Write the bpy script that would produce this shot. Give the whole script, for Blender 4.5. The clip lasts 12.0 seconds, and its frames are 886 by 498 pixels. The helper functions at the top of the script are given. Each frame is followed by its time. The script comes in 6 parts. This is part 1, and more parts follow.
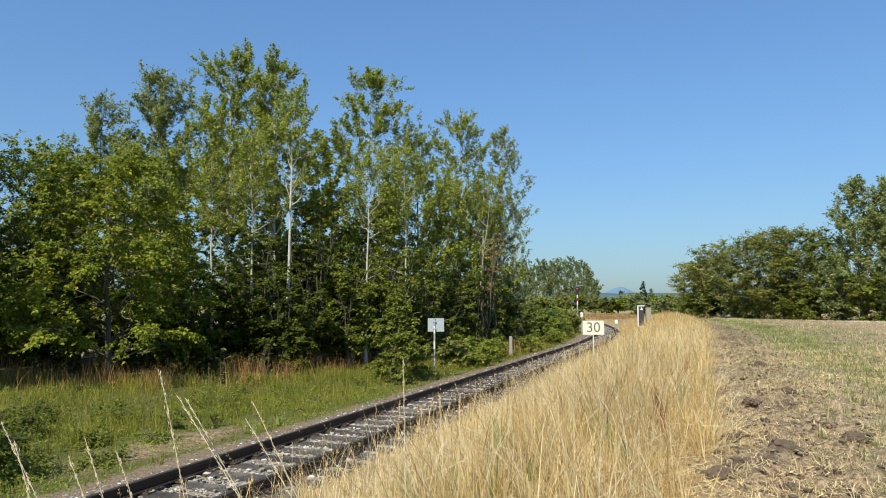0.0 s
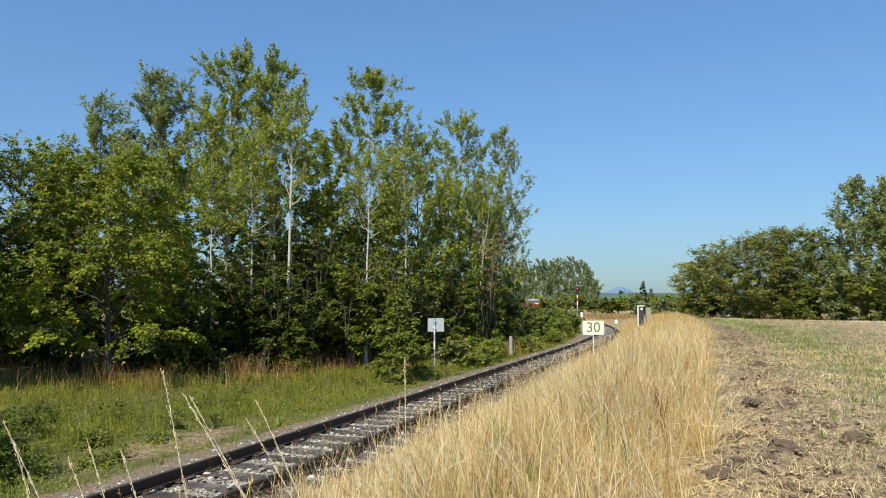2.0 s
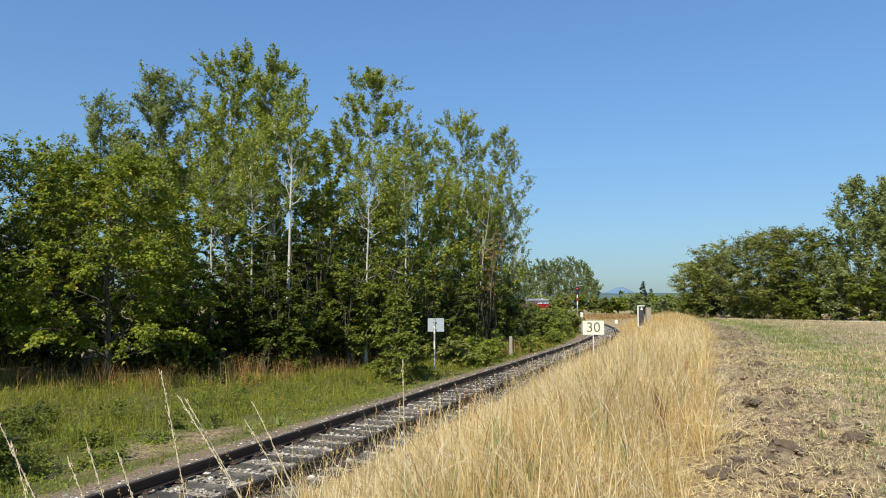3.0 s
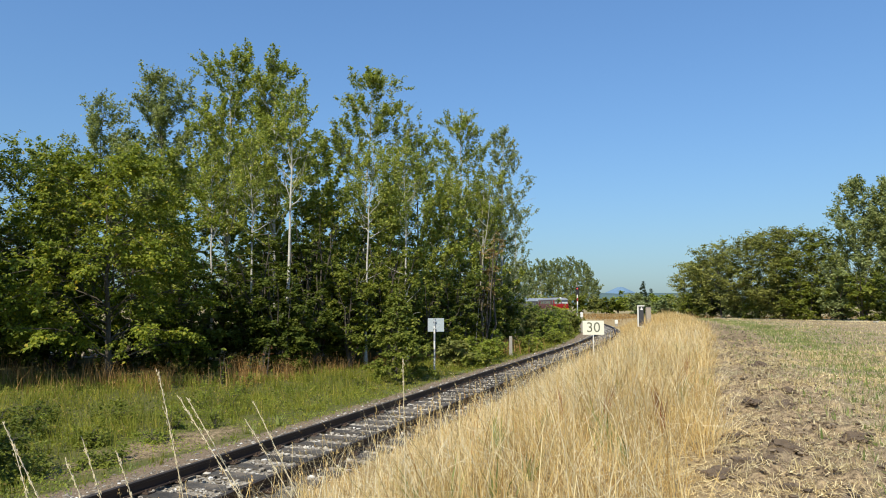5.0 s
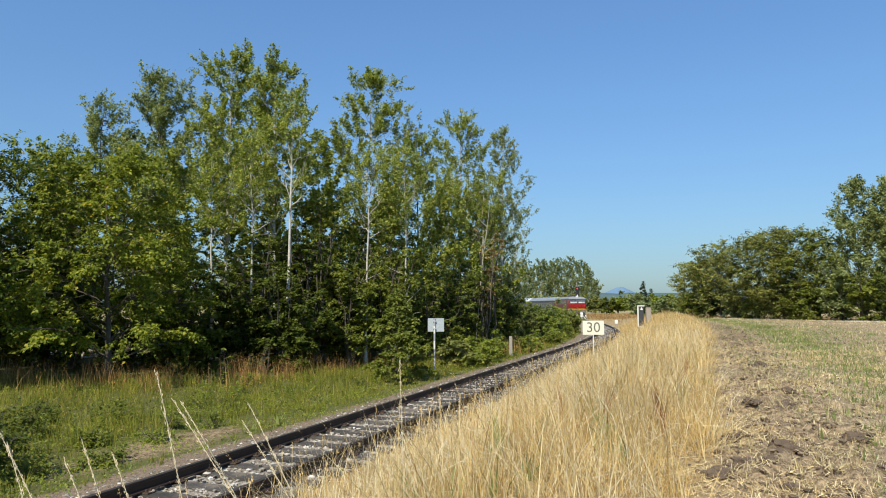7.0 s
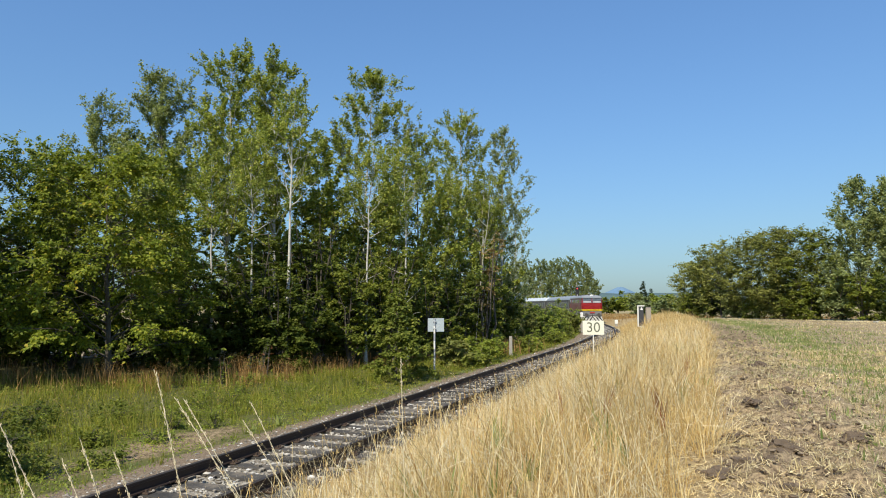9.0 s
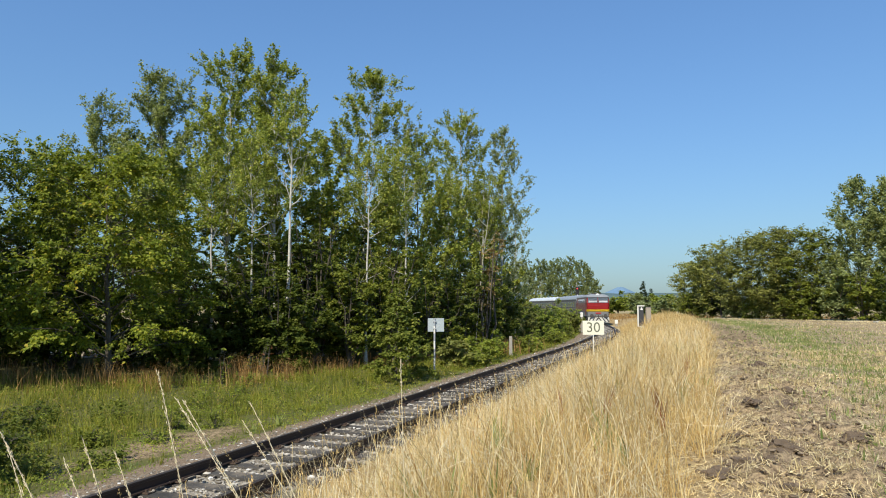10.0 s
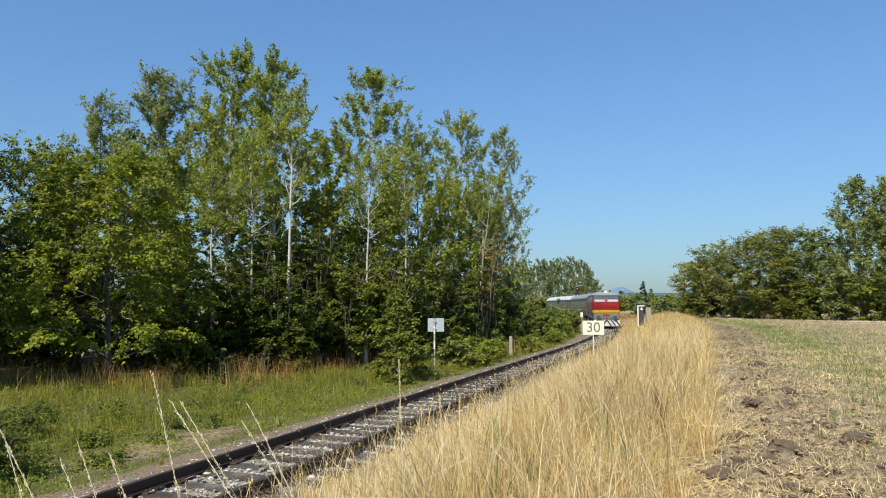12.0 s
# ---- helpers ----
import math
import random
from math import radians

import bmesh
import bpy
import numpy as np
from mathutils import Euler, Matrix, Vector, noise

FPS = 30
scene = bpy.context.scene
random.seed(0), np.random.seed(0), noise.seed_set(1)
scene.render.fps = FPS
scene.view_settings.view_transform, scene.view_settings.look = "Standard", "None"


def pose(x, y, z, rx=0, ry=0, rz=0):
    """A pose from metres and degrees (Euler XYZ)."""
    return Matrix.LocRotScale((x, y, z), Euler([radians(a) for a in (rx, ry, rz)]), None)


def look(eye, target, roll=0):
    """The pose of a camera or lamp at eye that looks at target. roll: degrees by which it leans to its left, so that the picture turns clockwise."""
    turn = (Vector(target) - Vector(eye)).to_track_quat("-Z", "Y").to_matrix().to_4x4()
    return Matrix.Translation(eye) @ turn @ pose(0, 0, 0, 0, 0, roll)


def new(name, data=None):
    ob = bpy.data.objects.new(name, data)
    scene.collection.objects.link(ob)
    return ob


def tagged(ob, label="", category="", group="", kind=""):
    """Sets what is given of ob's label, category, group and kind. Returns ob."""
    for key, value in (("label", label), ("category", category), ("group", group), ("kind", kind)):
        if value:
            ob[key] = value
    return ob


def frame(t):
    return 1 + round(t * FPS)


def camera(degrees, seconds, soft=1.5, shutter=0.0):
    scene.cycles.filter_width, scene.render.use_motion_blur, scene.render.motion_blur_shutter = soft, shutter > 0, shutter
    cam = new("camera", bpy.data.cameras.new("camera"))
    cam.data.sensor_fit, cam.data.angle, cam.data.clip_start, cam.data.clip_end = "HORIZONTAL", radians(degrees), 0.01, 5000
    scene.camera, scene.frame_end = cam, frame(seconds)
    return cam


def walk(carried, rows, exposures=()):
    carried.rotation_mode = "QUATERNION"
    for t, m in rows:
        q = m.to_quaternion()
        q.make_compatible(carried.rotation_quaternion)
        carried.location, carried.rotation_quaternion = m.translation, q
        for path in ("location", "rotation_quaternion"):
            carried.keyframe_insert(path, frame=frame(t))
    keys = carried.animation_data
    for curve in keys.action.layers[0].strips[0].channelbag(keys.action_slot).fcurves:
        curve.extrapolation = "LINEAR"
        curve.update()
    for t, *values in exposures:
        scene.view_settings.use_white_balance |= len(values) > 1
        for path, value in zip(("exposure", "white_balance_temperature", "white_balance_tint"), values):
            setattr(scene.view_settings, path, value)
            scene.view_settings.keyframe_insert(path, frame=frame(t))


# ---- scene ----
# ================= camera =================
EYE = (0.0, 0.0, 2.34)
cam = camera(66.32, 12.0, soft=1.0)
walk(cam, [(0.0, pose(*EYE, 94.79, 0, 0)), (12.0, pose(*EYE, 94.79, 0, 0))], exposures=[(0.0, 0.0), (12.0, 0.0)])

# ================= sky and sun =================
SUN_AZ, SUN_EL = 203.0, 46.0          # degrees clockwise from +Y, degrees above the horizon
world = bpy.data.worlds.new("sky")
scene.world = world
world.use_nodes = True
wn = world.node_tree
sky = wn.nodes.new("ShaderNodeTexSky")
sky.sky_type, sky.sun_disc = "NISHITA", False
sky.sun_elevation, sky.sun_rotation = radians(SUN_EL), radians(SUN_AZ)
sky.altitude, sky.air_density, sky.dust_density, sky.ozone_density = 0, 1.6, 0.75, 3.0
wn.nodes["Background"].inputs["Strength"].default_value = 0.13
haze = wn.nodes.new("ShaderNodeGamma")
haze.inputs["Gamma"].default_value = 0.76
balance = wn.nodes.new("ShaderNodeMix")
balance.data_type, balance.blend_type = "RGBA", "MULTIPLY"
balance.inputs[0].default_value, balance.inputs[7].default_value = 1.0, (0.70, 1.065, 1.60, 1)
wn.links.new(sky.outputs["Color"], haze.inputs["Color"])
wn.links.new(haze.outputs["Color"], balance.inputs[6])
wn.links.new(balance.outputs[2], wn.nodes["Background"].inputs["Color"])
sun = new("sun", bpy.data.lights.new("sun", "SUN"))
sun.data.energy, sun.data.angle, sun.data.color = 5.8, radians(0.53), (1.0, 0.925, 0.75)
_a, _e = radians(SUN_AZ), radians(SUN_EL)
to_sun = Vector((math.sin(_a) * math.cos(_e), math.cos(_a) * math.cos(_e), math.sin(_e)))
sun.matrix_world = look(to_sun * 100, (0, 0, 0))


# ================= materials =================
def material(name):
    m = bpy.data.materials.new(name)
    m.use_nodes = True
    return m, m.node_tree.nodes, m.node_tree.links, m.node_tree.nodes["Principled BSDF"]


def ramp(nodes, stops, interp="LINEAR"):
    r = nodes.new("ShaderNodeValToRGB")
    r.color_ramp.interpolation = interp
    els = r.color_ramp.elements
    while len(els) < len(stops):
        els.new(0.5)
    for e, (p, c) in zip(els, stops):
        e.position, e.color = p, (*c, 1)
    return r


def noise_tex(nodes, links, scale, detail=4, rough=0.6, coord="Object"):
    tc = nodes.new("ShaderNodeTexCoord")
    n = nodes.new("ShaderNodeTexNoise")
    n.inputs["Scale"].default_value, n.inputs["Detail"].default_value, n.inputs["Roughness"].default_value = scale, detail, rough
    links.new(tc.outputs[coord], n.inputs["Vector"])
    return n


def mix(nodes, links, fac, a, b, mode="MIX"):
    m = nodes.new("ShaderNodeMix")
    m.data_type, m.blend_type = "RGBA", mode
    for sock, v in ((m.inputs[0], fac), (m.inputs[6], a), (m.inputs[7], b)):
        if isinstance(v, (int, float)):
            sock.default_value = v
        elif isinstance(v, tuple):
            sock.default_value = (*v, 1)
        else:
            links.new(v, sock)
    return m.outputs[2]


def bump(nodes, links, height, bsdf, strength=0.3, dist=0.01):
    b = nodes.new("ShaderNodeBump")
    b.inputs["Strength"].default_value, b.inputs["Distance"].default_value = strength, dist
    links.new(height, b.inputs["Height"])
    links.new(b.outputs["Normal"], bsdf.inputs["Normal"])


def rough_surface(name, c1, c2, scale=8.0, fine=60.0, roughness=0.8, metal=0.0, relief=0.3, dist=0.01, dirt=None, random_amount=0.0):
    """Colour that varies at two scales, with fine relief."""
    m, n, l, b = material(name)
    big, small = noise_tex(n, l, scale), noise_tex(n, l, fine, 3)
    col = mix(n, l, big.outputs["Fac"], c1, c2)
    r = ramp(n, [(0.3, (0.75, 0.75, 0.75)), (0.75, (1.15, 1.15, 1.15))])
    l.new(small.outputs["Fac"], r.inputs[0])
    col = mix(n, l, 1.0, col, r.outputs[0], "MULTIPLY")
    if dirt:
        d = noise_tex(n, l, scale * 0.6, 6, 0.75)
        dr = ramp(n, [(0.52, (0, 0, 0)), (0.68, (1, 1, 1))])
        l.new(d.outputs["Fac"], dr.inputs[0])
        col = mix(n, l, dr.outputs[0], col, dirt)
    if random_amount:
        oi = n.new("ShaderNodeObjectInfo")
        rr = ramp(n, [(0, (1 - random_amount,) * 3), (1, (1 + random_amount,) * 3)])
        l.new(oi.outputs["Random"], rr.inputs[0])
        col = mix(n, l, 1.0, col, rr.outputs[0], "MULTIPLY")
    l.new(col, b.inputs["Base Color"])
    b.inputs["Roughness"].default_value, b.inputs["Metallic"].default_value = roughness, metal
    bump(n, l, small.outputs["Fac"], b, relief, dist)
    return m


def leaf_material(name, stops, gloss=0.55, through_light=0.35, tint=(1.25, 1.25, 0.6)):
    """Foliage: each leaf takes its own tone, and light passes through it."""
    m, n, l, b = material(name)
    g = n.new("ShaderNodeNewGeometry")
    r = ramp(n, stops)
    l.new(g.outputs["Random Per Island"], r.inputs[0])
    big = noise_tex(n, l, 0.55, 2)
    rr = ramp(n, [(0.3, (0.75, 0.8, 0.8)), (0.7, (1.2, 1.15, 1.0))])
    l.new(big.outputs["Fac"], rr.inputs[0])
    col = mix(n, l, 1.0, r.outputs[0], rr.outputs[0], "MULTIPLY")
    l.new(col, b.inputs["Base Color"])
    b.inputs["Roughness"].default_value = gloss
    b.inputs["Specular IOR Level"].default_value = 0.2
    t = n.new("ShaderNodeBsdfTranslucent")
    l.new(mix(n, l, 1.0, col, tint, "MULTIPLY"), t.inputs["Color"])
    s = n.new("ShaderNodeMixShader")
    s.inputs[0].default_value = through_light
    l.new(b.outputs[0], s.inputs[1])
    l.new(t.outputs[0], s.inputs[2])
    l.new(s.outputs[0], n["Material Output"].inputs["Surface"])
    return m


M_POPLAR = leaf_material("poplar_leaf", [(0.0, (0.12, 0.16, 0.03)), (0.5, (0.27, 0.32, 0.07)), (0.93, (0.45, 0.475, 0.13)), (1.0, (0.46, 0.36, 0.11))], 0.5, 0.42)
M_POPLAR_GREY = leaf_material("poplar_leaf_greyish", [(0.0, (0.16, 0.20, 0.085)), (0.6, (0.27, 0.31, 0.13)), (1.0, (0.42, 0.44, 0.22))], 0.45, 0.4)
M_HAZEL = leaf_material("hazel_leaf", [(0.0, (0.11, 0.14, 0.016)), (0.6, (0.20, 0.245, 0.028)), (0.95, (0.34, 0.365, 0.055)), (1.0, (0.48, 0.36, 0.05))], 0.5, 0.4)
# Darker copy of the shrub leaf, with the wood's shade put into it.
M_DARK = leaf_material("shaded_undergrowth_leaf", [(0.0, (0.06, 0.085, 0.015)), (0.7, (0.112, 0.142, 0.024)), (1.0, (0.19, 0.208, 0.037))])
M_SHRUB = leaf_material("shrub_leaf", [(0.0, (0.11, 0.14, 0.022)), (0.7, (0.19, 0.22, 0.038)), (1.0, (0.29, 0.295, 0.06))])
M_FRESH = leaf_material("fresh_shrub_leaf", [(0.0, (0.15, 0.20, 0.03)), (0.7, (0.26, 0.305, 0.05)), (1.0, (0.36, 0.375, 0.08))], 0.5, 0.35)
M_OLIVE = leaf_material("olive_leaf", [(0.0, (0.15, 0.17, 0.045)), (0.7, (0.225, 0.24, 0.068)), (1.0, (0.31, 0.295, 0.10))])
M_MAPLE = leaf_material("maple_leaf", [(0.0, (0.16, 0.185, 0.05)), (0.7, (0.255, 0.27, 0.08)), (1.0, (0.36, 0.35, 0.12))])
M_FAR = leaf_material("far_poplar_leaf", [(0.0, (0.15, 0.19, 0.085)), (0.7, (0.23, 0.27, 0.12)), (1.0, (0.31, 0.335, 0.155))], 0.5, 0.35)
M_CONIFER = leaf_material("spruce_needles", [(0.0, (0.03, 0.05, 0.03)), (1.0, (0.06, 0.085, 0.05))], 0.7, 0.1)
M_RUSTY_LEAF = leaf_material("withered_leaf", [(0.0, (0.28, 0.19, 0.09)), (1.0, (0.50, 0.39, 0.22))])
DRY = (1.05, 0.95, 0.8)
M_STRAW = leaf_material("dry_grass_blade", [(0.0, (0.30, 0.165, 0.055)), (0.3, (0.55, 0.385, 0.16)), (0.75, (0.73, 0.565, 0.285)), (0.97, (0.86, 0.75, 0.50)), (1.0, (0.34, 0.29, 0.10))], 0.6, 0.25, DRY)
M_STRAW_GOLD = leaf_material("golden_grass_blade", [(0.0, (0.30, 0.19, 0.07)), (0.5, (0.55, 0.385, 0.15)), (1.0, (0.70, 0.54, 0.27))], 0.6, 0.25, DRY)
M_GRASS = leaf_material("green_grass_blade", [(0.0, (0.12, 0.145, 0.018)), (0.6, (0.235, 0.25, 0.03)), (0.88, (0.34, 0.31, 0.06)), (1.0, (0.50, 0.37, 0.13))], 0.6, 0.3)
M_BROWN_GRASS = leaf_material("brown_grass_blade", [(0.0, (0.17, 0.095, 0.035)), (0.6, (0.34, 0.20, 0.075)), (1.0, (0.48, 0.33, 0.15))], 0.7, 0.25, DRY)
M_STUBBLE = leaf_material("stubble_straw", [(0.0, (0.36, 0.27, 0.14)), (0.6, (0.60, 0.49, 0.29)), (1.0, (0.80, 0.70, 0.48))], 0.6, 0.2, DRY)
M_HERB = leaf_material("herb_leaf", [(0.0, (0.09, 0.115, 0.016)), (0.6, (0.19, 0.215, 0.03)), (0.95, (0.26, 0.255, 0.045)), (1.0, (0.42, 0.28, 0.11))], 0.6, 0.3)
M_BLEACHED = leaf_material("bleached_straw", [(0.0, (0.62, 0.52, 0.33)), (1.0, (0.86, 0.78, 0.60))], 0.55, 0.2, DRY)
M_LITTER = leaf_material("chaff", [(0.0, (0.26, 0.18, 0.095)), (0.6, (0.50, 0.38, 0.22)), (1.0, (0.70, 0.58, 0.37))], 0.7, 0.15, DRY)
M_SORREL = leaf_material("sorrel_stalk", [(0.0, (0.22, 0.08, 0.04)), (1.0, (0.36, 0.16, 0.08))], 0.7, 0.2, DRY)
M_WEED = leaf_material("weed_leaf", [(0.0, (0.14, 0.19, 0.06)), (1.0, (0.32, 0.36, 0.14))])
M_STALK = rough_surface("dry_stalk", (0.62, 0.52, 0.32), (0.78, 0.69, 0.48), 20, 200, 0.6)

M_BARK = rough_surface("grey_bark", (0.06, 0.05, 0.038), (0.14, 0.118, 0.09), 5, 40, 0.9, 0, 0.6, 0.02)
M_BIRCH = rough_surface("white_bark", (0.62, 0.60, 0.54), (0.45, 0.42, 0.36), 3, 30, 0.8, 0, 0.3, 0.01, dirt=(0.12, 0.11, 0.09))
M_RAIL = rough_surface("rusty_rail_steel", (0.036, 0.024, 0.018), (0.065, 0.040, 0.027), 3, 120, 0.6, 0.2, 0.15, 0.002)
M_RAIL_TOP = rough_surface("dull_rail_head", (0.05, 0.042, 0.038), (0.09, 0.07, 0.06), 2, 80, 0.5, 0.35, 0.1, 0.001)
M_SLEEPER = rough_surface("weathered_sleeper", (0.03, 0.025, 0.021), (0.11, 0.10, 0.088), 4, 45, 0.9, 0, 0.9, 0.015, dirt=(0.17, 0.14, 0.105), random_amount=0.55)
M_PLATE = rough_surface("rusted_plate", (0.05, 0.032, 0.022), (0.10, 0.062, 0.04), 8, 90, 0.8)


def stone_material(name, stops):
    m, n, l, b = material(name)
    g = n.new("ShaderNodeNewGeometry")
    r = ramp(n, stops)
    l.new(g.outputs["Random Per Island"], r.inputs[0])
    s = noise_tex(n, l, 45, 4)
    rr = ramp(n, [(0.3, (0.7, 0.7, 0.7)), (0.7, (1.15, 1.15, 1.15))])
    l.new(s.outputs["Fac"], rr.inputs[0])
    l.new(mix(n, l, 1.0, r.outputs[0], rr.outputs[0], "MULTIPLY"), b.inputs["Base Color"])
    b.inputs["Roughness"].default_value = 0.9
    bump(n, l, s.outputs["Fac"], b, 0.4, 0.008)
    return m


M_STONE = stone_material("ballast_stone", [(0.0, (0.20, 0.17, 0.135)), (0.5, (0.39, 0.35, 0.29)), (0.9, (0.54, 0.50, 0.43)), (1.0, (0.82, 0.80, 0.76))])
M_GRAVEL = stone_material("brown_gravel", [(0.0, (0.12, 0.10, 0.075)), (0.8, (0.27, 0.235, 0.19)), (0.93, (0.42, 0.39, 0.34)), (1.0, (0.74, 0.72, 0.68))])
M_CLOD = stone_material("dry_soil_clod", [(0.0, (0.085, 0.06, 0.038)), (0.6, (0.16, 0.115, 0.074)), (1.0, (0.27, 0.205, 0.135))])


M_SOIL_LUMP = rough_surface("dark_soil", (0.085, 0.06, 0.04), (0.18, 0.13, 0.086), 9, 55, 0.95, 0, 0.8, 0.02)


def ground_material():
    """One ground: soil, stubble field, gravel, dry and green turf, by vertex weights broken up with noise."""
    m, n, l, b = material("ground_soil_and_turf")
    def weight(name):
        a = n.new("ShaderNodeAttribute")
        a.attribute_name = name
        return a.outputs["Fac"]
    big, mid, fine = noise_tex(n, l, 0.35, 5), noise_tex(n, l, 3.0, 6, 0.7), noise_tex(n, l, 30, 4, 0.7)
    def two(c1, c2, src, lo=0.35, hi=0.65):
        r = ramp(n, [(lo, c1), (hi, c2)])
        l.new(src.outputs["Fac"], r.inputs[0])
        return r.outputs[0]
    green = mix(n, l, big.outputs["Fac"], two((0.075, 0.085, 0.022), (0.14, 0.15, 0.04), mid), two((0.16, 0.14, 0.06), (0.10, 0.10, 0.03), mid))
    dry = two((0.26, 0.18, 0.085), (0.46, 0.35, 0.18), mid)
    crumb = noise_tex(n, l, 4.5, 8, 0.75)
    soil = two((0.055, 0.038, 0.024), (0.24, 0.17, 0.105), crumb, 0.42, 0.60)
    gravel = two((0.15, 0.125, 0.095), (0.42, 0.37, 0.30), fine)
    cinder = two((0.115, 0.082, 0.054), (0.33, 0.25, 0.17), fine)
    straw = two((0.14, 0.108, 0.07), (0.44, 0.35, 0.215), crumb, 0.38, 0.60)
    litter = ramp(n, [(0.46, (0, 0, 0)), (0.58, (1, 1, 1))])
    chaff = noise_tex(n, l, 13, 9, 0.9)
    l.new(chaff.outputs["Fac"], litter.inputs[0])
    straw = mix(n, l, litter.outputs[0], straw, (0.48, 0.385, 0.24))
    soil = mix(n, l, litter.outputs[0], soil, (0.45, 0.34, 0.20))
    far = two((0.30, 0.24, 0.12), (0.42, 0.34, 0.18), big)
    def soft(w):
        add = n.new("ShaderNodeMath")
        add.operation = "MULTIPLY_ADD"
        l.new(mid.outputs["Fac"], add.inputs[0])
        add.inputs[1].default_value = 0.9
        l.new(w, add.inputs[2])
        r = ramp(n, [(0.78, (0, 0, 0)), (1.12, (1, 1, 1))])
        sub = n.new("ShaderNodeMath")
        sub.operation = "MULTIPLY"
        sub.inputs[1].default_value = 1.0
        l.new(add.outputs[0], sub.inputs[0])
        r.color_ramp.elements[0].position, r.color_ramp.elements[1].position = 0.72, 0.98
        l.new(sub.outputs[0], r.inputs[0])
        return r.outputs[0]
    col = mix(n, l, soft(weight("meadow")), green, far)
    col = mix(n, l, soft(weight("dry")), col, dry)
    col = mix(n, l, soft(weight("field")), col, mix(n, l, big.outputs["Fac"], soil, straw))
    col = mix(n, l, soft(weight("soil")), col, soil)
    col = mix(n, l, soft(weight("cinder")), col, cinder)
    col = mix(n, l, soft(weight("gravel")), col, gravel)
    rr = ramp(n, [(0.3, (0.7, 0.7, 0.7)), (0.7, (1.2, 1.2, 1.2))])
    l.new(fine.outputs["Fac"], rr.inputs[0])
    l.new(mix(n, l, 1.0, col, rr.outputs[0], "MULTIPLY"), b.inputs["Base Color"])
    b.inputs["Roughness"].default_value = 0.95
    b.inputs["Specular IOR Level"].default_value = 0.15
    bump(n, l, mid.outputs["Fac"], b, 0.7, 0.07)
    return m


M_GROUND = ground_material()


# ================= mesh helpers =================
def np_mesh(name, verts, faces, mats, smooth=False, index=None):
    """A mesh from arrays: verts (n, 3), faces (m, k) with one k."""
    verts, faces = np.asarray(verts, np.float32), np.asarray(faces, np.int32)
    me = bpy.data.meshes.new(name)
    k = faces.shape[1]
    me.vertices.add(len(verts))
    me.vertices.foreach_set("co", verts.ravel())
    me.loops.add(faces.size)
    me.loops.foreach_set("vertex_index", faces.ravel())
    me.polygons.add(len(faces))
    me.polygons.foreach_set("loop_start", np.arange(0, faces.size, k, dtype=np.int32))
    me.polygons.foreach_set("loop_total", np.full(len(faces), k, np.int32))
    if index is not None:
        me.polygons.foreach_set("material_index", np.asarray(index, np.int32))
    me.polygons.foreach_set("use_smooth", np.full(len(faces), smooth, bool))
    for m in mats if isinstance(mats, (list, tuple)) else [mats]:
        me.materials.append(m)
    me.update(calc_edges=True)
    return me


def part(name, bm, mat, parent=None, label=""):
    """Links a bmesh as one mesh object under a thing or a part."""
    me = bpy.data.meshes.new(name)
    bm.to_mesh(me)
    bm.free()
    for m in mat if isinstance(mat, (list, tuple)) else [mat]:
        me.materials.append(m)
    return attach(name, me, parent, label)


def attach(name, me, parent=None, label=""):
    ob = new(name, me)
    if parent is not None:
        ob.parent = parent
    if label:
        ob["label"] = label
    return ob


def box(bm, x0, x1, y0, y1, z0, z1, bevel=0.0):
    r = bmesh.ops.create_cube(bm, size=1.0)
    bmesh.ops.scale(bm, vec=(x1 - x0, y1 - y0, z1 - z0), verts=r["verts"])
    bmesh.ops.translate(bm, vec=((x0 + x1) / 2, (y0 + y1) / 2, (z0 + z1) / 2), verts=r["verts"])
    if bevel:
        edges = list({e for v in r["verts"] for e in v.link_edges})
        bmesh.ops.bevel(bm, geom=edges, offset=bevel, segments=2, affect="EDGES", profile=0.5)
    return bm


def cyl(bm, p, q, r0, r1=None, seg=12):
    p, q = Vector(p), Vector(q)
    m = Matrix.Translation((p + q) / 2) @ (q - p).to_track_quat("Z", "Y").to_matrix().to_4x4()
    bmesh.ops.create_cone(bm, cap_ends=True, segments=seg, radius1=r0, radius2=r0 if r1 is None else r1, depth=(q - p).length, matrix=m)
    return bm


def unit(v):
    return v / np.maximum(np.linalg.norm(v, axis=-1, keepdims=True), 1e-9)


# ================= the line of the track =================
TH, X0, S0, R, ARC = 0.3535, -6.733, 41.52, 243.9, 112.3
P_ARC = np.array([X0 + math.sin(TH) * S0, math.cos(TH) * S0])
C_ARC = P_ARC - R * np.array([math.cos(TH), -math.sin(TH)])
H_END = TH - ARC / R
P_END = C_ARC + R * np.array([math.cos(H_END), -math.sin(H_END)])


def on_track(s, d=0.0):
    """Place and heading at s metres along the track, d metres to its right."""
    if s < S0:
        h, p = TH, np.array([X0 + math.sin(TH) * s, math.cos(TH) * s])
    elif s < S0 + ARC:
        h = TH - (s - S0) / R
        p = C_ARC + R * np.array([math.cos(h), -math.sin(h)])
    else:
        h = H_END
        p = P_END + (s - S0 - ARC) * np.array([math.sin(h), math.cos(h)])
    return p[0] + d * math.cos(h), p[1] - d * math.sin(h), h


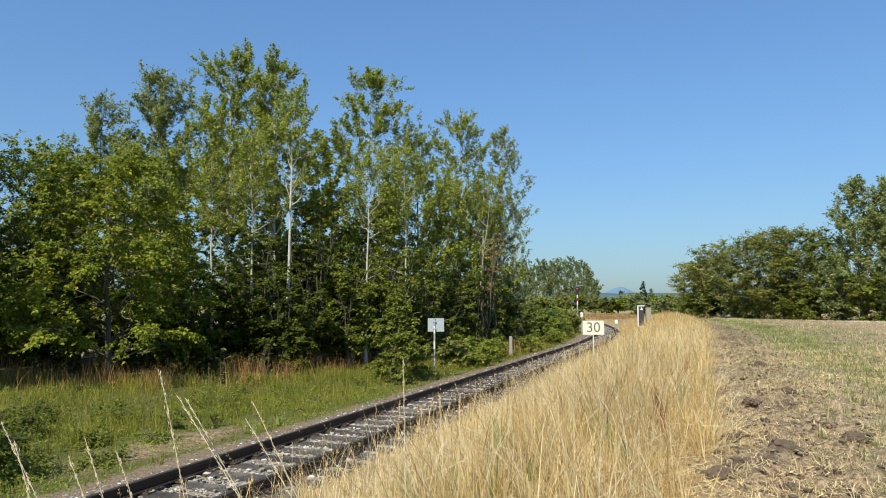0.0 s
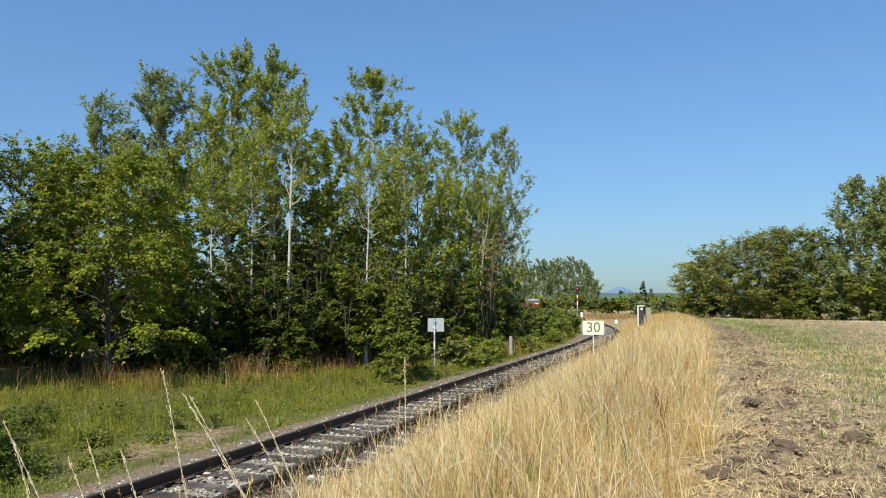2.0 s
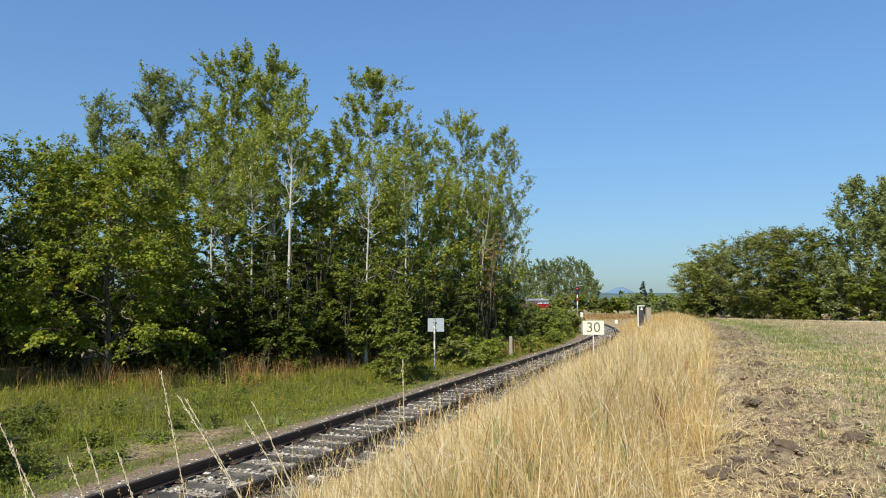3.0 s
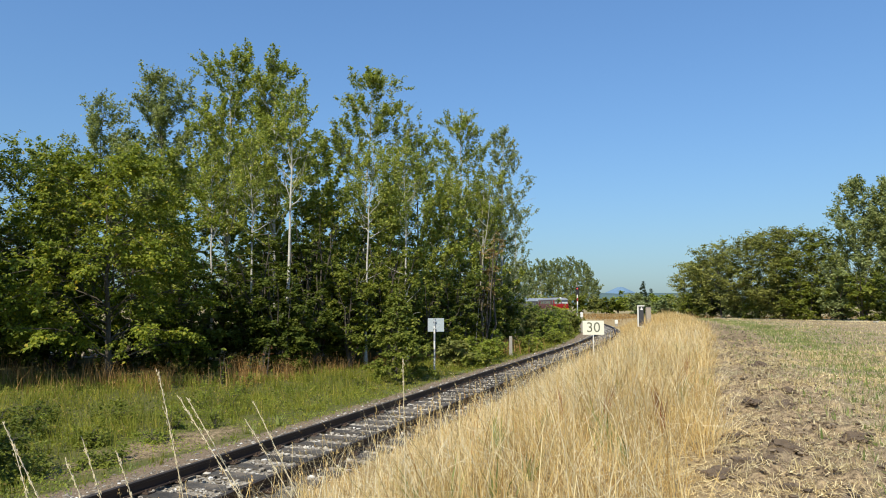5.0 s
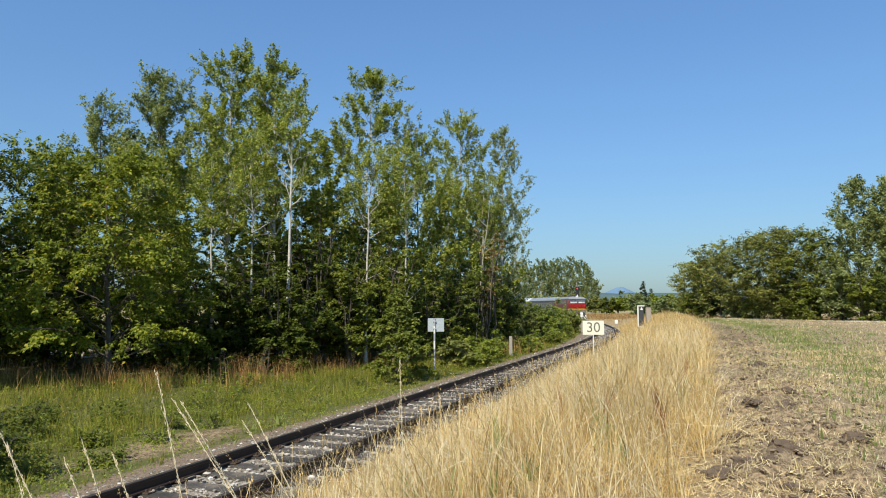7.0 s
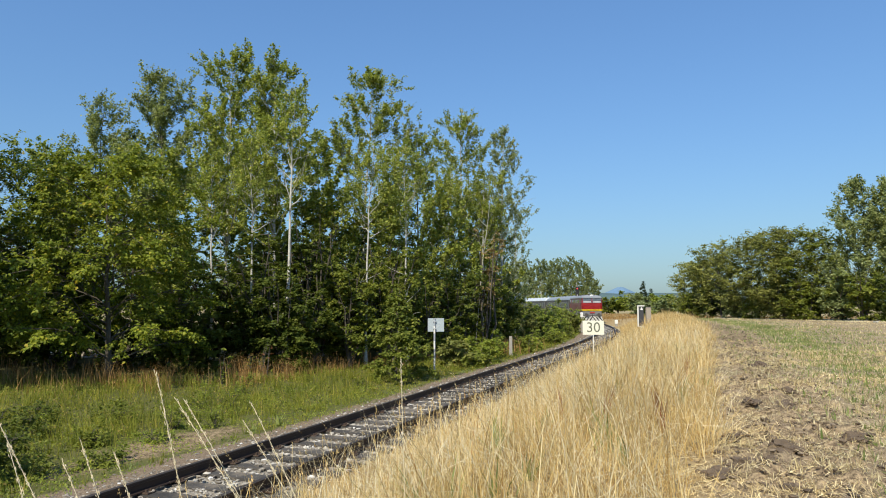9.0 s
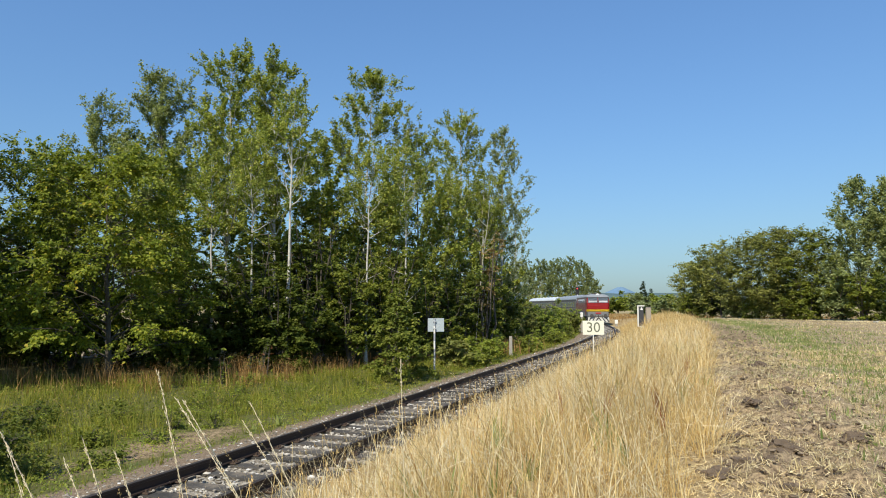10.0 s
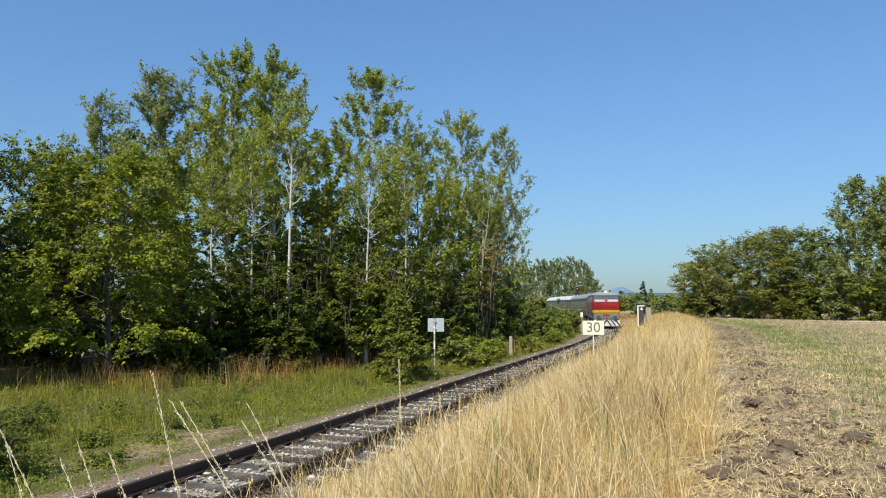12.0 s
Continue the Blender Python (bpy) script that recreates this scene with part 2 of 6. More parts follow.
def track_coords(x, y):
    """s and d of points (arrays)."""
    x, y = np.asarray(x, float), np.asarray(y, float)
    s1 = (x - X0) * math.sin(TH) + y * math.cos(TH)
    d1 = (x - X0) * math.cos(TH) - y * math.sin(TH)
    vx, vy = x - C_ARC[0], y - C_ARC[1]
    a = np.arctan2(-vy, vx)
    s2, d2 = S0 + (TH - a) * R, np.hypot(vx, vy) - R
    s3 = S0 + ARC + (x - P_END[0]) * math.sin(H_END) + (y - P_END[1]) * math.cos(H_END)
    d3 = (x - P_END[0]) * math.cos(H_END) - (y - P_END[1]) * math.sin(H_END)
    late = s2 > S0 + ARC
    s = np.where(s1 < S0, s1, np.where(late, s3, s2))
    d = np.where(s1 < S0, d1, np.where(late, d3, d2))
    return s, d


PROFILE_D = [-400, -14, -8, -5, -3.3, -2.5, -1.5, -1.2, 1.2, 1.5, 2.0, 2.6, 3.8, 4.8, 7.0, 400]
PROFILE_Z = [-0.2, -0.25, -0.45, -0.55, -0.52, -0.45, -0.24, -0.215, -0.215, -0.24, -0.28, -0.1, 0.45, 0.7, 0.7, 0.7]


def ground_z(x, y):
    x, y = np.asarray(x, float), np.asarray(y, float)
    s, d = track_coords(x, y)
    z = np.interp(d, PROFILE_D, PROFILE_Z)
    # the bank swells into a low crest before the bend, and the field lies lower past it
    z = z + 0.55 * np.exp(-((s - 62) / 16) ** 2) * np.exp(-((d - 5.2) / 2.0) ** 2)
    far = np.clip((s - 95) / 40, 0, 1)
    z = np.where(d > 2.5, z * (1 - far) + far * np.minimum(z, -0.2), z)
    wob = np.clip((np.abs(d) - 1.8) / 2.0, 0, 1)
    return z + wob * (0.035 * np.sin(x * 1.7 + 0.6 * np.sin(y * 1.1)) * np.sin(y * 1.3 + 1.0) + 0.03 * np.sin(x * 0.43 + y * 0.31))


def lattice(x, y, seed=0):
    """Smooth value noise, 0 to 1."""
    xi, yi = np.floor(x).astype(np.int64), np.floor(y).astype(np.int64)
    fx, fy = x - xi, y - yi
    fx, fy = fx * fx * (3 - 2 * fx), fy * fy * (3 - 2 * fy)
    def h(a, b):
        v = (a * 374761393 + b * 668265263 + seed * 974711) & 0xFFFFFFFF
        v = ((v ^ (v >> 13)) * 1274126177) & 0xFFFFFFFF
        return ((v ^ (v >> 16)) & 0xFFFF) / 65535.0
    a = h(xi, yi) * (1 - fx) + h(xi + 1, yi) * fx
    c = h(xi, yi + 1) * (1 - fx) + h(xi + 1, yi + 1) * fx
    return a * (1 - fy) + c * fy


def soil_band(s, d):
    """How far a place lies in the strip of turned soil along the field edge."""
    return np.clip(1.25 - np.abs(d - 7.15 - 0.025 * np.clip(s, 0, 70)) / 1.25, 0, 1)


def turned_soil(x, y):
    """Height of the crumbly soil over the plain ground."""
    s, d = track_coords(x, y)
    f = np.clip((d - 6.2 - 0.02 * np.clip(s, 0, 70)) / 0.4, 0, 1) * (s < 100)
    rough = (0.25 + 0.75 * soil_band(s, d)) * f
    n1, n2, n3 = lattice(x * 2.6, y * 2.6, 1), lattice(x * 6.1, y * 6.1, 2), lattice(x * 13.0, y * 13.0, 3)
    lump = np.clip(n1 * 0.5 + n2 * 0.4 + n3 * 0.25 - 0.42, 0, 1)
    return rough * (lump * 0.27 + 0.04 * n3)


def gz(x, y):
    return float(ground_z(x, y))


# ================= ground =================
def spread(lo, hi, step, reach, growth=1.22):
    a = list(np.arange(lo, hi + step / 2, step))
    st = step
    left, right = [lo], [hi]
    while right[-1] < reach:
        st *= growth
        right.append(right[-1] + st)
        left.append(left[-1] - st)
    return np.array(left[:0:-1] + a + right[1:])


def finer(a, lo, hi, k):
    """Splits the steps of a row of coordinates between lo and hi into k."""
    out = []
    for p, q in zip(a, a[1:]):
        out += list(np.linspace(p, q, k, endpoint=False)) if lo < p < hi else [p]
    return np.array(out + [a[-1]])


def build_ground():
    xs = finer(spread(-20, 32, 0.42, 3000), 1.4, 9.5, 4)
    ys = finer(spread(-4, 66, 0.45, 3200), 4.0, 16.0, 4)
    X, Y = np.meshgrid(xs, ys)
    Z = ground_z(X, Y) + turned_soil(X, Y)
    n, k = X.shape
    i = np.arange(n * k).reshape(n, k)
    faces = np.stack([i[:-1, :-1], i[:-1, 1:], i[1:, 1:], i[1:, :-1]], -1).reshape(-1, 4)
    me = np_mesh("ground", np.stack([X, Y, Z], -1).reshape(-1, 3), faces, M_GROUND, True)
    s, d = track_coords(X.ravel(), Y.ravel())
    edge = 6.3 + 0.02 * np.clip(s, 0, 70)
    w = {"gravel": np.clip((np.where(d > 0, 1.2, 1.55) - np.abs(d)) / 0.35, 0, 1),
         "dry": np.clip((d - 0.95) / 0.5, 0, 1) * np.clip((edge + 0.4 - d) / 0.5, 0, 1) * (s < 120),
         "field": np.clip((d - edge + 0.3) / 0.6, 0, 1) * (s < 110),
         "cinder": np.clip((3.1 + d) / 0.7, 0, 1) * np.clip((-1.1 - d) / 0.3, 0, 1) * 0.9,
         "soil": soil_band(s, d) * 0.6 * (s < 100) + np.clip(1 - np.abs(d + 3.9) / 1.4, 0, 1) * np.clip(1 - np.abs(s - 13.5) / 5.5, 0, 1) * 0.85,
         "meadow": ((Y.ravel() > 95) | (s > 110)) * 0.9}
    for name, v in w.items():
        at = me.attributes.new(name, "FLOAT", "POINT")
        at.data.foreach_set("value", np.asarray(v, np.float32))
    tagged(new("ground", me), "dry rural ground with turf, gravel and stubble field", "ground", kind="structure")


build_ground()


# ================= railway track =================
def sweep(prof, s_list, d0, mats, index=None, name="rail"):
    """A closed profile (d, z) swept along the track."""
    k = len(prof)
    V = []
    for s in s_list:
        for d, z in prof:
            x, y, _ = on_track(s, d0 + d)
            V.append((x, y, z))
    F, I = [], []
    for a in range(len(s_list) - 1):
        for j in range(k):
            b, c = a * k + j, a * k + (j + 1) % k
            F.append((b, c, c + k, b + k))
            I.append(index[j] if index else 0)
    return np_mesh(name, V, F, mats, False, I)


def build_track():
    track = tagged(new("railway_track"), "single railway track with rusty rails on weathered sleepers and ballast", "railway track", kind="structure")
    stations = list(np.arange(-12, 40, 4.0)) + list(np.arange(40, 160, 1.5)) + list(np.arange(160, 262, 5.0))
    rail = [(-0.035, 0.0), (0.035, 0.0), (0.036, -0.036), (0.009, -0.048), (0.009, -0.13), (0.065, -0.14), (0.068, -0.155), (-0.068, -0.155), (-0.065, -0.14), (-0.009, -0.13), (-0.009, -0.048), (-0.036, -0.036)]
    for d in (-0.753, 0.753):
        attach("rail", sweep(rail, stations, d, [M_RAIL_TOP, M_RAIL], [0] + [1] * 11), track)
    rng = np.random.default_rng(5)
    bm = bmesh.new()
    box(bm, -1.25, 1.25, -0.125, 0.125, -0.31, -0.17, 0.015)
    for v in bm.verts:
        v.co += Vector((rng.normal(0, 0.008), rng.normal(0, 0.004), rng.normal(0, 0.004)))
    me = bpy.data.meshes.new("sleeper")
    bm.to_mesh(me)
    bm.free()
    me.materials.append(M_SLEEPER)
    pm = bpy.data.meshes.new("tie_plate")
    bm = bmesh.new()
    box(bm, -0.17, 0.17, -0.075, 0.075, -0.17, -0.152)
    for sx in (-0.11, 0.11):
        cyl(bm, (sx, -0.04, -0.155), (sx, -0.04, -0.115), 0.018, seg=6)
        cyl(bm, (sx, 0.04, -0.155), (sx, 0.04, -0.115), 0.018, seg=6)
    bm.to_mesh(pm)
    bm.free()
    pm.materials.append(M_PLATE)
    s, i = -8.0, 0
    far_v, far_f = [], []
    while s < 260:
        x, y, h = on_track(s)
        rz = -h + rng.normal(0, 0.012)
        if i < 298:
            ob = attach("sleeper", me, track)
            ob.matrix_basis = Matrix.Translation((x, y, rng.normal(0, 0.006))) @ Euler((0, 0, rz)).to_matrix().to_4x4()
        else:
            q = Matrix.Translation((x, y, 0)) @ Euler((0, 0, rz)).to_matrix().to_4x4()
            base = len(far_v)
            for a, b in ((-1.25, -0.125), (1.25, -0.125), (1.25, 0.125), (-1.25, 0.125)):
                for z in (-0.31, -0.17):
                    far_v.append(q @ Vector((a, b, z)))
            far_f += [(base + 1, base + 3, base + 5, base + 7)] + [(base + 2 * e, base + (2 * e + 2) % 8, base + (2 * e + 3) % 8, base + 2 * e + 1) for e in range(4)]
        if i < 140:
            for d in (-0.753, 0.753):
                x2, y2, _ = on_track(s, d)
                pl = attach("tie_plate", pm, track)
                pl.matrix_basis = Matrix.Translation((x2, y2, 0)) @ Euler((0, 0, rz)).to_matrix().to_4x4()
        s += 0.612
        i += 1
    if far_f:
        tagged(attach("distant_sleepers", np_mesh("distant_sleepers", far_v, far_f, M_SLEEPER), track), kind="stuff")


build_track()


def lumps(name, P, size, mat, rng, flat=0.7):
    """Many small irregular stones or clods as one mesh."""
    t = np.array([(0.1, 0.05, 0.85), (0.9, 0, 0.35), (0.28, 0.86, 0.5), (-0.73, 0.53, 0.3), (-0.73, -0.53, 0.55), (0.28, -0.86, 0.3), (0.5, 0.3, -0.7), (-0.5, -0.3, -0.7)])
    f = np.array([(0, 1, 2), (0, 2, 3), (0, 3, 4), (0, 4, 5), (0, 5, 1), (1, 6, 2), (2, 6, 3), (3, 7, 4), (4, 7, 5), (5, 6, 1), (6, 7, 3), (6, 5, 7)])
    n = len(P)
    a = rng.uniform(0, 6.283, n)
    ca, sa = np.cos(a), np.sin(a)
    loc = t[None] * (1 + rng.normal(0, 0.22, (n, 8, 3))) * size[:, None, None] * rng.uniform(0.7, 1.25, (n, 1, 3))
    loc[:, :, 2] *= flat
    x = loc[:, :, 0] * ca[:, None] - loc[:, :, 1] * sa[:, None]
    y = loc[:, :, 0] * sa[:, None] + loc[:, :, 1] * ca[:, None]
    V = np.stack([x, y, loc[:, :, 2]], -1) + P[:, None, :]
    F = (np.arange(n) * 8)[:, None, None] + f[None]
    return np_mesh(name, V.reshape(-1, 3), F.reshape(-1, 3), mat)


def strip_points(rng, n, s0, s1, d0, d1, near=1.0):
    """Random places in a strip along the track, denser at small s when near > 1."""
    s = s0 + (s1 - s0) * rng.random(n) ** near
    d = rng.uniform(d0, d1, n)
    h = np.where(s < S0, TH, np.maximum(TH - (s - S0) / R, H_END))
    bx = np.where(s < S0, X0 + math.sin(TH) * s, C_ARC[0] + R * np.cos(h))
    by = np.where(s < S0, math.cos(TH) * s, C_ARC[1] - R * np.sin(h))
    return bx + d * np.cos(h), by - d * np.sin(h), s, d


def build_ballast():
    rng = np.random.default_rng(11)
    # the bed between the rails, heaped in the bays between sleepers
    x, y, s, d = strip_points(rng, 31000, 1, 100, -1.35, 1.35, 2.1)
    bay = np.abs(((s + 8.0) / 0.612 + 0.5) % 1.0 - 0.5) * 0.612
    keep = (np.abs(np.abs(d) - 0.753) > 0.085) & ((d < 0.95) | (rng.random(len(x)) < 0.25)) & ((bay > 0.135) | (rng.random(len(x)) < 0.05))
    x, y, d, bay = x[keep], y[keep], d[keep], bay[keep]
    size = (0.014 + 0.034 * rng.random(len(x)) ** 1.6) * (1 + s[keep] / 55)
    z = np.where(bay > 0.135, -0.19 - size * 0.35, -0.155) + rng.uniform(-0.02, 0.02, len(x))
    tagged(new("ballast_stones", lumps("ballast_stones", np.stack([x, y, z], -1), size, M_STONE, rng)), "grey and white crushed ballast stones between the sleepers", "ballast", kind="stuff")
    # brownish stones thinning out on both shoulders
    x, y, s, d = strip_points(rng, 9000, 1, 70, 1.3, 3.1, 1.9)
    left = rng.random(len(x)) < 0.86
    h = np.where(s < S0, TH, TH - (s - S0) / R)
    x, y = np.where(left, x - 2 * d * np.cos(h), x), np.where(left, y + 2 * d * np.sin(h), y)
    keep = rng.random(len(x)) < np.clip(1.15 - (d - 1.3) / 1.4, 0.05, 1)
    x, y = x[keep], y[keep]
    tagged(new("shoulder_gravel", lumps("shoulder_gravel", np.stack([x, y, ground_z(x, y)], -1), rng.uniform(0.012, 0.04, len(x)) * (1 + (rng.random(len(x)) > 0.96)), M_GRAVEL, rng)), "brown gravel with a few pale stones beside the track", "gravel", kind="stuff")


build_ballast()


# ================= plants =================
def blades(x, y, height, width, rng, lean=0.35, wind=(0.0, 0.0), push=None, flow=1.0):
    """Grass blades as bent tapering ribbons: arrays of verts and triangles."""
    n = len(x)
    z = ground_z(x, y) + turned_soil(x, y) - 0.02
    a = rng.uniform(0, 6.283, n)
    la = rng.uniform(0, 6.283, n)
    amt = np.abs(rng.normal(0, lean, n)) * height
    dx, dy = np.cos(la) * amt + wind[0] * height, np.sin(la) * amt + wind[1] * height
    if push is not None:
        dx, dy = push
    # patches of grass lie over together
    way, much = lattice(x * 0.8, y * 0.8, 21) * 11.0, 0.55 * flow * lattice(x * 1.3 + 7, y * 1.3, 22) * height
    dx, dy = dx + np.cos(way) * much, dy + np.sin(way) * much
    far = np.maximum(np.hypot(dx, dy) / (0.95 * height), 1)
    dx, dy = dx / far, dy / far
    wx, wy = np.cos(a) * width / 2, np.sin(a) * width / 2
    hz = np.sqrt(np.maximum(height ** 2 - dx ** 2 - dy ** 2, (0.25 * height) ** 2))
    V = np.empty((n, 5, 3))
    for j, (f, w) in enumerate(((0, 1), (0, -1), (0.55, 0.75), (0.55, -0.75), (1, 0))):
        b = f ** 1.8
        V[:, j, 0] = x + dx * b + wx * w
        V[:, j, 1] = y + dy * b + wy * w
        V[:, j, 2] = z + hz * f
    F = (np.arange(n) * 5)[:, None, None] + np.array([(0, 1, 3), (0, 3, 2), (2, 3, 4)])[None]
    return V.reshape(-1, 3), F.reshape(-1, 3)


def tufts(name, label, cx, cy, scale, count, mat, rng, height=(0.4, 0.8), width=(0.004, 0.009), radius=0.07, splay=0.5, lay=0.25, wide=None, category="grass", flow=1.0):
    """Tufts of blades that spring apart from a common foot; each tuft leans its own way."""
    n = len(cx)
    ta = rng.uniform(0, 6.283, n)
    tl = np.abs(rng.normal(0, lay, n))
    r = np.abs(rng.normal(0, 1, (n, count)))
    a = rng.uniform(0, 6.283, (n, count))
    x = cx[:, None] + np.cos(a) * r * radius * scale[:, None]
    y = cy[:, None] + np.sin(a) * r * radius * scale[:, None]
    h = rng.uniform(*height, (n, count)) * scale[:, None]
    sp = np.abs(rng.normal(0, splay, (n, count)))
    dx = (np.cos(a) * sp + (np.cos(ta) * tl)[:, None] - 0.08) * h
    dy = (np.sin(a) * sp + (np.sin(ta) * tl)[:, None]) * h
    w = rng.uniform(*width, (n, count)) * (1.0 if wide is None else wide[:, None])
    V, F = blades(x.ravel(), y.ravel(), h.ravel(), w.ravel(), rng, push=(dx.ravel(), dy.ravel()), flow=flow)
    return tagged(new(name, np_mesh(name, V, F, mat)), label, category, kind="stuff")


def straws(name, label, x, y, length, width, mat, rng, lift=0.25, raise_z=0.01):
    """Loose straws lying about: thin slivers with a slight tilt."""
    n = len(x)
    a = rng.uniform(0, 6.283, n)
    tilt = rng.normal(0, lift, n)
    z = ground_z(x, y) + raise_z + np.abs(tilt) * length * 0.5
    t = np.stack([np.cos(a) * np.cos(tilt), np.sin(a) * np.cos(tilt), np.sin(tilt)], -1) * (length / 2)[:, None]
    w = np.stack([-np.sin(a), np.cos(a), rng.normal(0, 0.5, n)], -1) * (width / 2)[:, None]
    c = np.stack([x, y, z], -1)
    V = np.stack([c - t - w, c + t - w * 0.6, c + t + w * 0.6, c - t + w], 1).reshape(-1, 3)
    return tagged(new(name, np_mesh(name, V, np.arange(4 * n).reshape(n, 4), mat)), label, "straw", kind="stuff")


def grass(name, label, x, y, height, width, mat, rng, lean=0.35, wind=(0, 0), flow=1.0):
    V, F = blades(x, y, height, width, rng, lean, wind, flow=flow)
    return tagged(new(name, np_mesh(name, V, F, mat)), label, "grass", kind="stuff")


def tube(pts, radii, k):
    """Verts and quads of a tapering tube along points."""
    pts = np.asarray(pts, float)
    t = unit(np.gradient(pts, axis=0))
    ref = np.where(np.abs(t[:, 2:3]) > 0.9, np.array([[1.0, 0, 0]]), np.array([[0, 0, 1.0]]))
    u = unit(np.cross(t, ref))
    v = np.cross(t, u)
    a = np.arange(k) * 2 * math.pi / k
    ring = u[:, None] * np.cos(a)[None, :, None] + v[:, None] * np.sin(a)[None, :, None]
    V = pts[:, None] + ring * np.asarray(radii)[:, None, None]
    i = np.arange(len(pts) * k).reshape(len(pts), k)
    j = np.roll(i, -1, 1)
    F = np.stack([i[:-1], j[:-1], j[1:], i[1:]], -1).reshape(-1, 4)
    return V.reshape(-1, 3), F


def leaf_quads(P, size, rng, long=1.7, droop=0.3, flat=0.7):
    """Single leaves: their faces turn up to the light, their tips hang a little."""
    n = len(P)
    nrm = unit(rng.normal(0, 1, (n, 3)) * 0.62 + np.array([0, -0.25, flat]))
    t = unit(np.cross(nrm, rng.normal(0, 1, (n, 3))) + np.array([0, 0, -droop]))
    w = unit(np.cross(nrm, t))
    s = (size * rng.uniform(0.65, 1.3, n))[:, None]
    lift = nrm * s * 0.1
    V = np.stack([P, P + t * s * 0.28 * long + w * s * 0.5 + lift, P + t * s * long * 0.8, P + t * s * 0.28 * long - w * s * 0.5 + lift], 1)
    return V.reshape(-1, 3), np.arange(n * 4).reshape(n, 4)


def join(parts):
    V, F, o = [], [], 0
    for v, f in parts:
        V.append(v)
        F.append(f + o)
        o += len(v)
    return np.concatenate(V), np.concatenate(F)


def crown_profile(u, shape):
    if shape == "poplar":
        return np.interp(u, [0, 0.15, 0.35, 0.55, 0.75, 0.9, 1.0], [0.9, 1.0, 1.0, 0.88, 0.62, 0.36, 0.12])
    if shape == "round":
        return np.interp(u, [0, 0.2, 0.5, 0.75, 0.92, 1.0], [0.85, 1.0, 0.95, 0.74, 0.45, 0.2])
    return np.interp(u, [0, 0.3, 1.0], [1.0, 0.72, 0.05])       # spruce


def sprays(segs, wts, n_leaf, leaf, rng, per=10, length=0.4, lift=0.1, droop=0.3, loose=0.45, flat=0.8, turn=0.3, inner=0.1, long=1.6):
    """Leaves in sprays: short shoots that leave the twigs, with leaves to both sides of each."""
    S = np.array([np.stack([np.interp(np.linspace(0, 1, 5), np.linspace(0, 1, len(g)), g[:, c]) for c in range(3)], -1) for g in segs])
    m = max(n_leaf // per, 4)
    pick = rng.choice(len(S), m, p=np.array(wts) / sum(wts))
    k = np.sqrt(rng.uniform(inner, 0.999, m)) * 4
    j = k.astype(int)
    fr = (k - j)[:, None]
    B = S[pick, j] * (1 - fr) + S[pick, j + 1] * fr
    D = unit(unit(S[pick, j + 1] - S[pick, j]) * 0.7 + rng.normal(0, loose, (m, 3)) * np.array([1, 1, 0.6]) + np.array([0, 0, lift]))
    ln = length * rng.uniform(0.55, 1.25, m)
    f = ((np.arange(per) + 0.6) / per)[None, :, None]
    P = B[:, None] + D[:, None] * ln[:, None, None] * f + np.array([0, 0, -0.5 * droop]) * ln[:, None, None] * f ** 2 + rng.normal(0, 0.03 * length + 0.012, (m, per, 3))
    side = unit(np.cross(D, np.array([0.02, 0.03, 1.0])))[:, None] * np.where(np.arange(per) % 2, 1, -1)[None, :, None]
    t = unit(D[:, None] * 0.45 + side * 0.8 + np.array([0, 0, -droop]) + rng.normal(0, turn, (m, per, 3)))
    nrm = rng.normal(0, turn, (m, per, 3)) + np.array([-0.08, -0.2, flat])
    t, nrm, P = t.reshape(-1, 3), nrm.reshape(-1, 3), P.reshape(-1, 3)
    w = unit(np.cross(nrm, t))
    s = (leaf * rng.uniform(0.65, 1.3, len(P)))[:, None]
    up = np.cross(t, w) * s * 0.1
    keep = P[:, 2] > 0.06
    V = np.stack([P, P + t * s * 0.3 * long + w * s * 0.48 + up, P + t * s * long * 0.85, P + t * s * 0.3 * long - w * s * 0.48 + up], 1)[keep]
    return V.reshape(-1, 3), np.arange(len(V) * 4).reshape(-1, 4)


def trunk_line(h, lean, rng, wobble=0.012):
    tt = np.linspace(0, 1, 14)
    wob = np.cumsum(rng.normal(0, wobble * h, (14, 2)), 0) * 0.5
    wob -= wob[0]
    return tt, np.stack([lean[0] * tt ** 1.3 + wob[:, 0] * tt, lean[1] * tt ** 1.3 + wob[:, 1] * tt, tt * h], -1)


